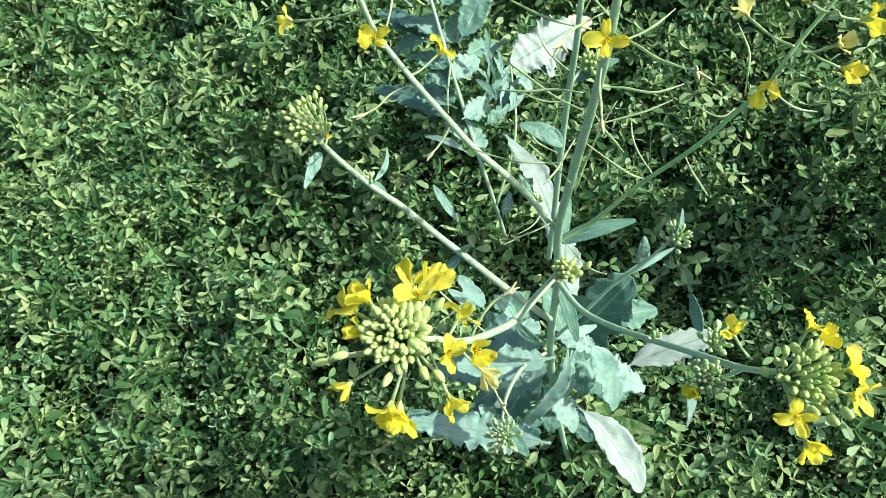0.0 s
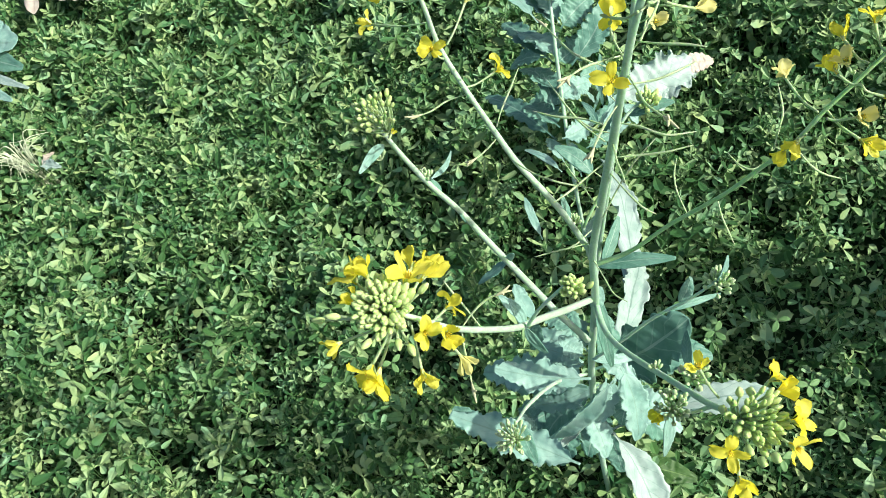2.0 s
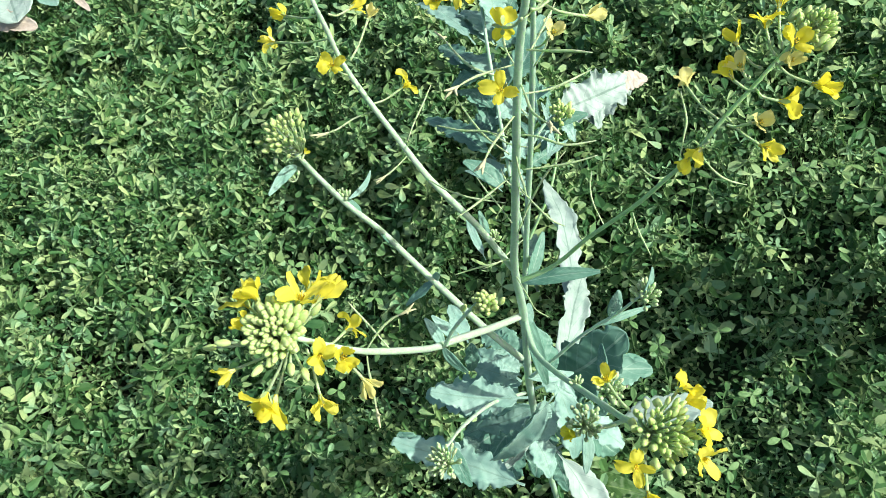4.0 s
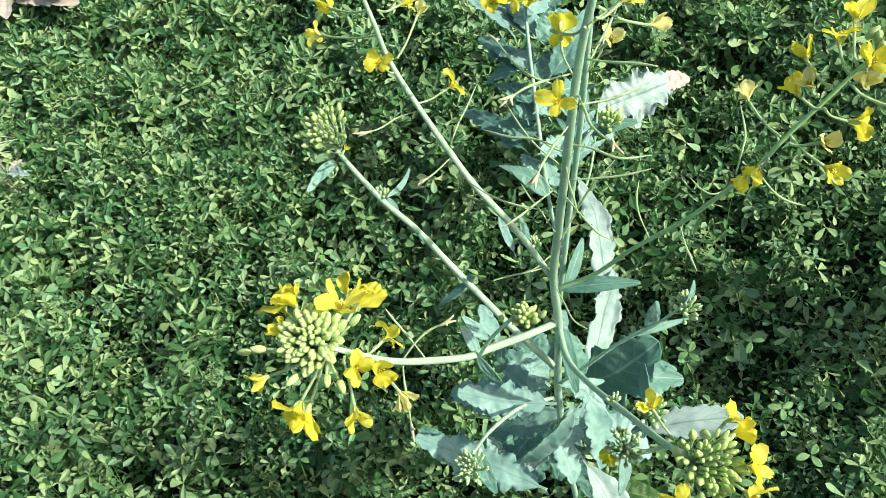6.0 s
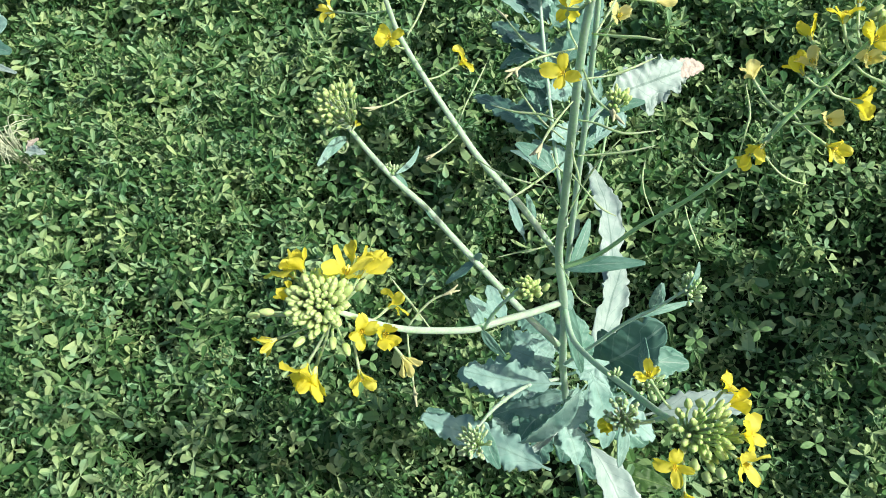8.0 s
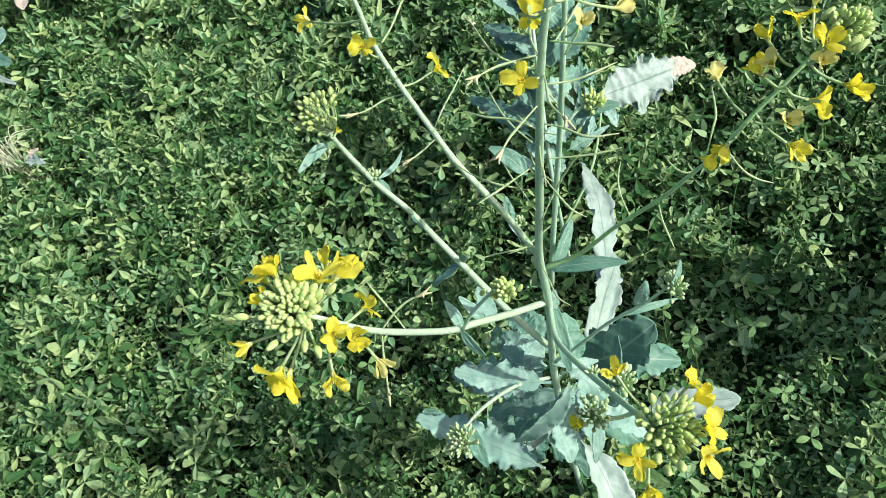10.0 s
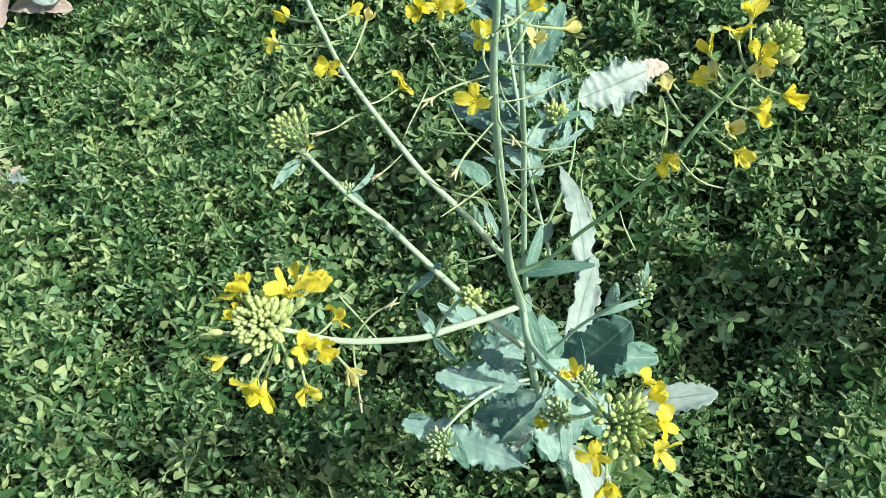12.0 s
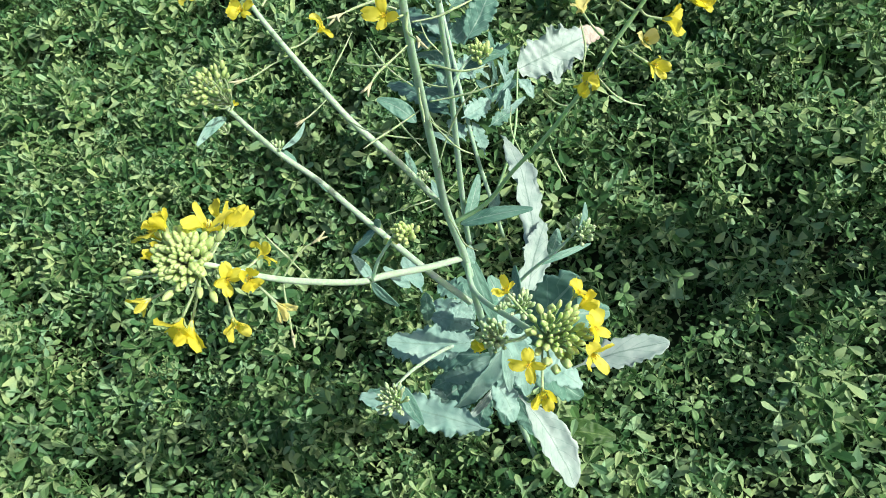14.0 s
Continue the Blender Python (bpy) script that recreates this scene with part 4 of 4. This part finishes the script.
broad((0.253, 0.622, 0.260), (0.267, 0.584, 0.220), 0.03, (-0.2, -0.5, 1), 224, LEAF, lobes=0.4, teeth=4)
broad((0.272, 0.633, 0.360), (0.338, 0.596, 0.330), 0.042, (0.6, -0.2, 1), 251, LEAF_PALE_LIT, lobes=0.5, teeth=6, wave=0.15)
broad((0.257, 0.634, 0.430), (0.295, 0.614, 0.420), 0.026, (0.6, -0.3, 1), 252, LEAF_PALE_LIT, lobes=0.5, teeth=4)
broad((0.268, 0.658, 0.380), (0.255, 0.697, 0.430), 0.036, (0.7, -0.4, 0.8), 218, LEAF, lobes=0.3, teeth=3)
broad((0.240, 0.633, 0.430), (0.191, 0.674, 0.430), 0.042, (0.6, -0.3, 1), 254, LEAF_PALE_LIT, lobes=0.6, teeth=5)
broad((0.270, 0.647, 0.360), (0.240, 0.609, 0.310), 0.03, (0.6, -0.3, 1), 255, LEAF_PALE_LIT, lobes=0.5, teeth=4)
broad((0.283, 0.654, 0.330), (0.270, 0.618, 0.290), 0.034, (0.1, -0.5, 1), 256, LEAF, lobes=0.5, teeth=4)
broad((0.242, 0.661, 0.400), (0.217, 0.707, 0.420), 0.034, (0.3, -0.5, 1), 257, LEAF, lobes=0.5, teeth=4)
broad((0.245, 0.666, 0.300), (0.160, 0.655, 0.260), 0.034, (0.5, -0.3, 1), 258, LEAF_PALE_LIT, lobes=0.6, teeth=5)
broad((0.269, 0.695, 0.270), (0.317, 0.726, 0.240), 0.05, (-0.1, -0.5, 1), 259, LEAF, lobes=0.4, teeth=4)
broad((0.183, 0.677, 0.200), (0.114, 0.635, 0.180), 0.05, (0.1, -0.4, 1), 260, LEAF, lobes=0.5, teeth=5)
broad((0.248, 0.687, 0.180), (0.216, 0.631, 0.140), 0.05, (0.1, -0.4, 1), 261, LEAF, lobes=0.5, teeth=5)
leaf(rape, (0.334, 0.815, 0.04), (0.362, 0.827, 0.07), 0.03, (0.3, -0.5, 1), LEAF_DRY, "dry_leaf", "curled brown withered leaf", seed=57, lobes=0.6, wave=0.5, cup=0.8, arch=0.5)

# ---- the second plant behind ----
second = plant("rapeseed_plant", (0.2, 1.1, -0.19), "lower rapeseed plant with broad blue-green leaves in clover", "plant")
tube("main_stem", ((0.195, 1.11, -0.21), (0.195, 1.11, 0.0), (0.19, 1.14, 0.14), (0.182, 1.233, 0.25), (0.178, 1.294, 0.32), (0.174, 1.362, 0.37), (0.171, 1.427, 0.41)), (0.0036, 0.0036, 0.0034, 0.0032, 0.003, 0.0026, 0.0015), STEM, second, 10)


def second_leaf(base, tip, width, face, seed, material=LEAF, label="", **more):
    more = {"lobes": 0.25, "wave": 0.16, "arch": 0.14, **more}
    return leaf(second, base, tip, width, face, material, "leaf", label, seed=seed, **more)


tube("leaf_stalk", ((0.2, 1.08, 0.05), (0.26, 1.15, 0.14), (0.28, 1.283, 0.17)), (0.003, 0.0022, 0.0018), STEM_GREEN, second)
# here too the paler colours stand for blades in the sun
second_leaf((0.276, 1.281, 0.17), (0.424, 1.373, 0.14), 0.092, (0.35, -0.6, 0.8), 61, LEAF_WHITE_LIT, "pale leaf with a withered cream tip", stalk=0.03, blunt=0.75, wave=0.5, lobes=0.6, teeth=6)
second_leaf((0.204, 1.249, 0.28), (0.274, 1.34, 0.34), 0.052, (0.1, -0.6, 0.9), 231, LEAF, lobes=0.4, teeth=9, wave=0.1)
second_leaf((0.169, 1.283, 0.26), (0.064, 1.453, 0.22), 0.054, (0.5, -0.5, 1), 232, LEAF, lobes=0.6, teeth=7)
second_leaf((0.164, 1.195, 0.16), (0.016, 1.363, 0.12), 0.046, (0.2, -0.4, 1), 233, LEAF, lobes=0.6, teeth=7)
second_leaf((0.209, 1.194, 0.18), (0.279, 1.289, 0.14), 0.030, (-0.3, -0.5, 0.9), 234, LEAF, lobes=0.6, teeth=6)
second_leaf((0.178, 1.301, 0.32), (0.117, 1.43, 0.3), 0.060, (0.7, -0.3, 0.9), 235, LEAF_PALE_LIT, lobes=0.6, teeth=6)
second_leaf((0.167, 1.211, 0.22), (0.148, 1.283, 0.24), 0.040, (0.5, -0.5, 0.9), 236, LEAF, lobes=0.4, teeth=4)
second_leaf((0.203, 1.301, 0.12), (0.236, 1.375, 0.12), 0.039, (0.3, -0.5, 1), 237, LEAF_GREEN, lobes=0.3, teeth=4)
second_leaf((0.282, 1.230, 0.200), (0.304, 1.196, 0.180), 0.024, (0.5, -0.4, 1), 238, LEAF_PALE_LIT, lobes=0.4, teeth=3)
second_leaf((0.178, 1.104, 0.18), (0.112, 1.161, 0.18), 0.014, (0.5, -0.5, 0.9), 239, LEAF_PALE_LIT, lobes=0.2, teeth=3)
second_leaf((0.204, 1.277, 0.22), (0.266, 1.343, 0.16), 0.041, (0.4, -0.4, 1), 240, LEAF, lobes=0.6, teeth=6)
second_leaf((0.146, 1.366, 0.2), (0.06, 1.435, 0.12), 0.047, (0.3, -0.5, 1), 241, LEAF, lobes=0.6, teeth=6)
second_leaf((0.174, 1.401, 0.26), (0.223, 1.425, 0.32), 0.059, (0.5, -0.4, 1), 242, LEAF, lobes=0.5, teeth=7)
second_leaf((0.12, 1.513, 0.16), (-0.035, 1.76, 0.101), 0.058, (0.5, -0.4, 1), 243, LEAF_PALE_LIT, lobes=0.5, teeth=7)
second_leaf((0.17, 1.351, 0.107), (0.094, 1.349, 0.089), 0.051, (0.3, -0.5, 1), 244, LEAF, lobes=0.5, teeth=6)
second_leaf((0.202, 1.15, 0.107), (0.183, 1.233, 0.107), 0.030, (0.5, -0.5, 0.9), 245, LEAF_PALE_LIT, lobes=0.6, teeth=5)
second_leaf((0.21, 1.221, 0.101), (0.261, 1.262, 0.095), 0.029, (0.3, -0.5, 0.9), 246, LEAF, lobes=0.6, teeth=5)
second_leaf((0.136, 1.023, 0.101), (0.102, 1.113, 0.107), 0.018, (0.6, -0.5, 0.8), 247, LEAF_PALE_LIT, lobes=0.2, teeth=3)
second_leaf((0.212, 0.978, 0.16), (0.232, 1.009, 0.18), 0.019, (0.6, -0.5, 0.8), 248, LEAF_PALE_LIT, lobes=0.2, teeth=3)
second_leaf((0.328, 1.334, 0.160), (0.347, 1.267, 0.130), 0.05, (0.4, -0.5, 1), 262, LEAF_WHITE_LIT, lobes=0.6, teeth=5, stalk=0.02)
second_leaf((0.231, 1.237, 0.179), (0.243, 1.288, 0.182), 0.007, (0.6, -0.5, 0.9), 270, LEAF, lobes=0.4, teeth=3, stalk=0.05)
second_leaf((0.247, 1.184, 0.279), (0.251, 1.219, 0.303), 0.012, (-0.1, -0.5, 0.9), 271, LEAF_PALE_LIT, lobes=0.4, teeth=3, stalk=0.05)
second_leaf((0.248, 1.165, 0.204), (0.268, 1.212, 0.207), 0.013, (0.3, -0.5, 0.9), 272, LEAF_PALE_LIT, lobes=0.4, teeth=3, stalk=0.05)
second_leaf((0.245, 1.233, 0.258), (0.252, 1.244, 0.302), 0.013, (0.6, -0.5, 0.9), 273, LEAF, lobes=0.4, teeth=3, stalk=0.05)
second_leaf((0.239, 1.187, 0.191), (0.273, 1.241, 0.196), 0.008, (-0.0, -0.5, 0.9), 274, LEAF_PALE_LIT, lobes=0.4, teeth=3, stalk=0.05)
second_leaf((0.262, 1.209, 0.22), (0.255, 1.24, 0.24), 0.009, (0.3, -0.5, 0.9), 275, LEAF_PALE_LIT, lobes=0.4, teeth=3, stalk=0.05)
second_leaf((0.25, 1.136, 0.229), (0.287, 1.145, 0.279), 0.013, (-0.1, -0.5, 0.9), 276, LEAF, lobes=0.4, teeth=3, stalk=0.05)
second_leaf((0.264, 1.096, 0.265), (0.272, 1.136, 0.275), 0.014, (0.3, -0.5, 0.9), 277, LEAF_PALE_LIT, lobes=0.4, teeth=3, stalk=0.05)
second_leaf((0.245, 1.231, 0.257), (0.284, 1.213, 0.297), 0.011, (-0.1, -0.5, 0.9), 278, LEAF_PALE_LIT, lobes=0.4, teeth=3, stalk=0.05)
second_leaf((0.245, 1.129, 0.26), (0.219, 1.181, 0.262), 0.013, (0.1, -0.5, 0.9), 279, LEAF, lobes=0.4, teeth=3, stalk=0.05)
second_leaf((0.257, 1.151, 0.201), (0.293, 1.179, 0.205), 0.012, (-0.2, -0.5, 0.9), 280, LEAF_PALE_LIT, lobes=0.4, teeth=3, stalk=0.05)
second_leaf((0.236, 1.22, 0.218), (0.222, 1.209, 0.261), 0.009, (0.7, -0.5, 0.9), 281, LEAF_PALE_LIT, lobes=0.4, teeth=3, stalk=0.05)
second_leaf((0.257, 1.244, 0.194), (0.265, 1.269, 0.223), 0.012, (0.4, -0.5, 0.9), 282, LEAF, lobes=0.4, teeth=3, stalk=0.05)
second_leaf((0.258, 1.229, 0.189), (0.277, 1.248, 0.204), 0.015, (0.3, -0.5, 0.9), 283, LEAF_PALE_LIT, lobes=0.4, teeth=3, stalk=0.05)
second_leaf((0.244, 1.309, 0.186), (0.256, 1.305, 0.217), 0.012, (-0.1, -0.5, 0.9), 284, LEAF_PALE_LIT, lobes=0.4, teeth=3, stalk=0.05)
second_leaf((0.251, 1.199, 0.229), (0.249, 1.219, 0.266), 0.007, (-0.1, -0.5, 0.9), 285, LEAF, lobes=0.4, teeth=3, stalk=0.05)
second_leaf((0.188, 1.31, 0.32), (0.132, 1.416, 0.32), 0.060, (0.6, -0.3, 0.9), 320, LEAF_PALE_LIT, lobes=0.5, teeth=6)
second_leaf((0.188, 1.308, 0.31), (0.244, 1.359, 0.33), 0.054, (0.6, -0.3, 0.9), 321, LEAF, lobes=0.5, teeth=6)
second_leaf((0.178, 1.272, 0.28), (0.106, 1.369, 0.26), 0.065, (0.6, -0.3, 0.9), 322, LEAF_PALE_LIT, lobes=0.5, teeth=6)
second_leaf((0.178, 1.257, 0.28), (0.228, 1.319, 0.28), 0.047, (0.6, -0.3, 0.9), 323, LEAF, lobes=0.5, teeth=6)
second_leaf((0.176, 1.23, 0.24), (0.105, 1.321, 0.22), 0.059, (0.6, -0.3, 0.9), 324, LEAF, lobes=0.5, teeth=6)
second_leaf((0.176, 1.216, 0.24), (0.229, 1.268, 0.22), 0.047, (0.6, -0.3, 0.9), 325, LEAF_PALE_LIT, lobes=0.5, teeth=6)
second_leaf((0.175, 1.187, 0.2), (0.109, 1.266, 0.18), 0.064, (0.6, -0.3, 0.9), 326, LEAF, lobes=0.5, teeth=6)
second_leaf((0.18, 1.16, 0.2), (0.228, 1.211, 0.18), 0.041, (0.6, -0.3, 0.9), 327, LEAF_PALE_LIT, lobes=0.5, teeth=6)
second_leaf((0.194, 1.304, 0.36), (0.17, 1.433, 0.36), 0.060, (0.6, -0.3, 0.9), 328, LEAF_PALE_LIT, lobes=0.5, teeth=6)
second_leaf((0.178, 1.143, 0.16), (0.148, 1.201, 0.16), 0.035, (0.6, -0.3, 0.9), 329, LEAF_PALE_LIT, lobes=0.5, teeth=6)
leaf(second, (0.386, 1.349, 0.152), (0.443, 1.372, 0.137), 0.04, (0.4, -0.5, 1), LEAF_DRY, "leaf_tip", seed=62, lobes=0.3, stalk=0.0)

# ---- the plant whose shade falls across the clover ----
beside = plant("rapeseed_plant", (1.03, 0.91, -0.19), "leafy rapeseed plant with broad blue-green leaves in clover", "plant")
tube("main_stem", ((1.03, 0.91, -0.21), (1.02, 0.91, 0.2), (1.03, 0.92, 0.5), (1.02, 0.92, 0.7)), (0.006, 0.005, 0.004, 0.002), STEM, beside, 10)
for k in range(26):
    turn, high = k * 2.4, 0.04 + 0.024 * k
    foot = Vector((1.025, 0.915, high))
    out = Vector((math.cos(turn), 0.7 * math.sin(turn), 0.2))
    leaf(beside, foot, foot + out * (0.22 - 0.004 * k), 0.11 - 0.0024 * k, (0.6, -0.1, 1), LEAF if k % 3 else LEAF_PALE_LIT, seed=90 + k, lobes=0.5, wave=0.2)

# ---- the withered plants at the edge ----
third = plant("rapeseed_plant", (-1.78, 1.98, -0.15), "low rapeseed plant with broad pale leaves in clover", "plant")
tube("main_stem", ((-1.78, 1.98, -0.18), (-1.76, 1.96, -0.08), (-1.75, 1.95, 0.0)), (0.008, 0.007, 0.005), STEM, third)
leaf(third, (-1.76, 1.96, -0.02), (-1.435, 1.865, 0.05), 0.21, (0.3, -0.3, 1), LEAF_PALE_LIT, seed=81, lobes=0.2, teeth=7, stalk=0.06, blunt=0.6)
leaf(third, (-1.75, 1.95, -0.02), (-1.40, 1.79, 0.02), 0.09, (-0.3, -0.4, 1), LEAF, seed=82, lobes=0.3, teeth=6)
leaf(third, (-1.75, 1.94, -0.02), (-1.32, 1.685, 0.03), 0.034, (0.3, -0.4, 1), LEAF_WHITE_LIT, seed=83, lobes=0.2, stalk=0.3)
leaf(third, (-1.75, 1.94, -0.03), (-1.37, 1.655, 0.02), 0.05, (0.1, -0.4, 1), LEAF_PALE_LIT, seed=84, lobes=0.3, stalk=0.3)
fourth = plant("rapeseed_plant", (-1.62, 2.5, -0.15), "withered rapeseed plant with curled cream leaves in clover", "plant")
tube("main_stem", ((-1.62, 2.5, -0.18), (-1.6, 2.46, -0.06), (-1.58, 2.42, 0.04)), (0.006, 0.005, 0.003), DRY, fourth)
for base, tip, width, material, k in (((-1.507, 2.500, 0.030), (-1.265, 2.048, 0.060), 0.22, LEAF_WHITE_LIT, 85), ((-1.680, 2.420, 0.030), (-1.425, 1.985, 0.055), 0.09, LEAF_DRY, 86), ((-1.500, 2.120, 0.020), (-1.215, 2.045, 0.035), 0.075, LEAF_DRY, 90),
                                      ((-1.343, 2.334, 0.030), (-1.045, 2.069, 0.040), 0.035, LEAF_DRY, 87), ((-1.015, 2.331, 0.030), (-0.846, 2.081, 0.040), 0.06, LEAF_DRY, 88), ((-1.526, 2.493, 0.020), (-1.191, 2.145, 0.030), 0.10, LEAF_PALE_LIT, 89)):
    leaf(fourth, base, tip, width, (0.3, -0.5, 1), material, "leaf", seed=k, lobes=0.3, wave=0.2, cup=0.2, stalk=0.05, rounded=True)


def straw_tuft(name, at, count, reach, label, seed):
    """A tuft of thin bleached grass stalks that lean out from one root and lie over the crop."""
    rnd = random.Random(seed)
    verts, faces = [], []
    for _ in range(count):
        turn, long = rnd.uniform(0, 6.283), reach * rnd.uniform(0.4, 1.1)
        out = Vector((math.cos(turn), math.sin(turn) * 0.8, 0))
        foot = Vector((rnd.uniform(-0.03, 0.03), rnd.uniform(-0.02, 0.02), -0.16))
        peak = out * long * 0.5 + Vector((0, 0, rnd.uniform(0.0, 0.035)))
        end = out * long + Vector((rnd.uniform(-0.03, 0.03), rnd.uniform(-0.03, 0.03), rnd.uniform(-0.02, 0.03)))
        thick = rnd.uniform(0.0008, 0.0018)
        v, f = tube_parts((foot, foot * 0.3 + peak * 0.4, peak, end), (thick, thick, thick * 0.9, thick * 0.3), 4, 4, 0.0, len(verts))
        verts += v
        faces += f
    ob = new(name, mesh_of(name, verts, faces, STRAW))
    ob.location = at
    return tagged(ob, label, "dry grass")


straw_tuft("dry_grass_tuft", (-1.25, 1.45, 0.01), 46, 0.12, "tuft of bleached dry grass stalks in the clover", 7)
litter = plant("withered_leaf", (-1.13, 1.40, 0.0), "curled whitish withered leaf lying on the clover", "leaf")
leaf(litter, (-1.16, 1.41, 0.015), (-1.085, 1.385, 0.02), 0.03, (0.3, -0.3, 1), LEAF_WHITE_LIT, "blade", seed=131, lobes=0.6, wave=0.5, cup=0.5)
leaf(litter, (-1.16, 1.405, 0.012), (-1.12, 1.43, 0.03), 0.02, (0.3, -0.3, 1), LEAF_DRY, "blade", seed=132, lobes=0.6, wave=0.5, cup=0.5)


# ---- clover sprigs that stand clear of the crop ----
def clover_sprig(seed):
    """A single clover leaf on its own stalk: stalk and three leaflets."""
    rnd = random.Random(seed)
    verts, faces = tube_parts(((0, 0, 0.004), (rnd.uniform(-0.01, 0.01), rnd.uniform(-0.01, 0.01), -0.05), (rnd.uniform(-0.03, 0.03), rnd.uniform(-0.03, 0.03), -0.16)), (0.0006, 0.0008, 0.001), 5, 4)
    sprig = new("clover_sprig", mesh_of("clover_sprig", verts, faces, CLOVER_STEM))
    tagged(sprig, "single green three-part clover leaf above the crop", "clover", "clover sprigs")
    for angle in (0.0, 1.95, -1.95):
        angle += rnd.uniform(-0.2, 0.2)
        out = Vector((math.cos(angle), math.sin(angle), rnd.uniform(-0.15, 0.3)))
        me = blade_data("leaflet", out * 0.001 + Vector((0, 0, 0.003)), out * rnd.uniform(0.0175, 0.022), 0.0105, (rnd.uniform(-0.3, 0.3), rnd.uniform(-0.3, 0.3), 1), SPRIG, arch=0.08, cup=0.2, seed=seed, long=10, wide=4, stalk=0.03, blunt=1.15)
        leaflet = new("leaflet", me)
        leaflet.parent = sprig
    return sprig


SPRIGS = [clover_sprig(k) for k in range(5)]
EAST = ((-0.65, 0.741, 0.03), (-0.497, 0.874, 0.03), (-0.605, 0.939, 0.03), (-0.49, 1.16, 0.03), (0.503, 0.902, 0.01), (0.604, 0.803, 0), (0.416, 1.303, 0.03), (0.437, 0.724, 0.02), (0.611, 1.13, 0), (-0.088, 1.016, 0.02), (-0.188, 1.184, 0.02), (-0.133, 0.83, 0.03), (-0.87, 1.489, 0.03), (0.532, 0.794, 0), (0.508, 1.208, 0), (0.627, 0.945, 0), (0.406, 0.879, 0.02), (0.558, 0.715, 0.02))
WEST = ((0.477, 0.672, 0.02), (-0.221, 0.693, 0.02), (-0.331, 0.744, 0.02), (-0.848, 0.963, 0.03), (-0.884, 0.858, 0.03), (-0.579, 0.673, 0.03), (-0.123, 0.682, 0.03), (-0.068, 0.645, 0.03), (-0.641, 1.613, 0.02), (0.357, 0.781, 0.03), (0.708, 1.227, 0), (0.449, 0.974, 0.01), (0.364, 0.927, 0.02), (-0.262, 1.105, 0.02), (-0.882, 1.17, 0.03), (-0.567, 1.061, 0.03), (-0.068, 0.907, 0.02))
for k, at in enumerate(EAST + WEST):
    m = Matrix.Translation(at) @ Matrix.Rotation(chance.uniform(0, 6.28), 4, "Z") @ Matrix.Rotation(chance.uniform(-0.35, 0.35), 4, "X") @ Matrix.Rotation(chance.uniform(0.0, 0.4), 4, "Y")
    if k < len(SPRIGS):
        SPRIGS[k].matrix_basis = m
    else:
        copy_thing(SPRIGS[k % len(SPRIGS)], m)
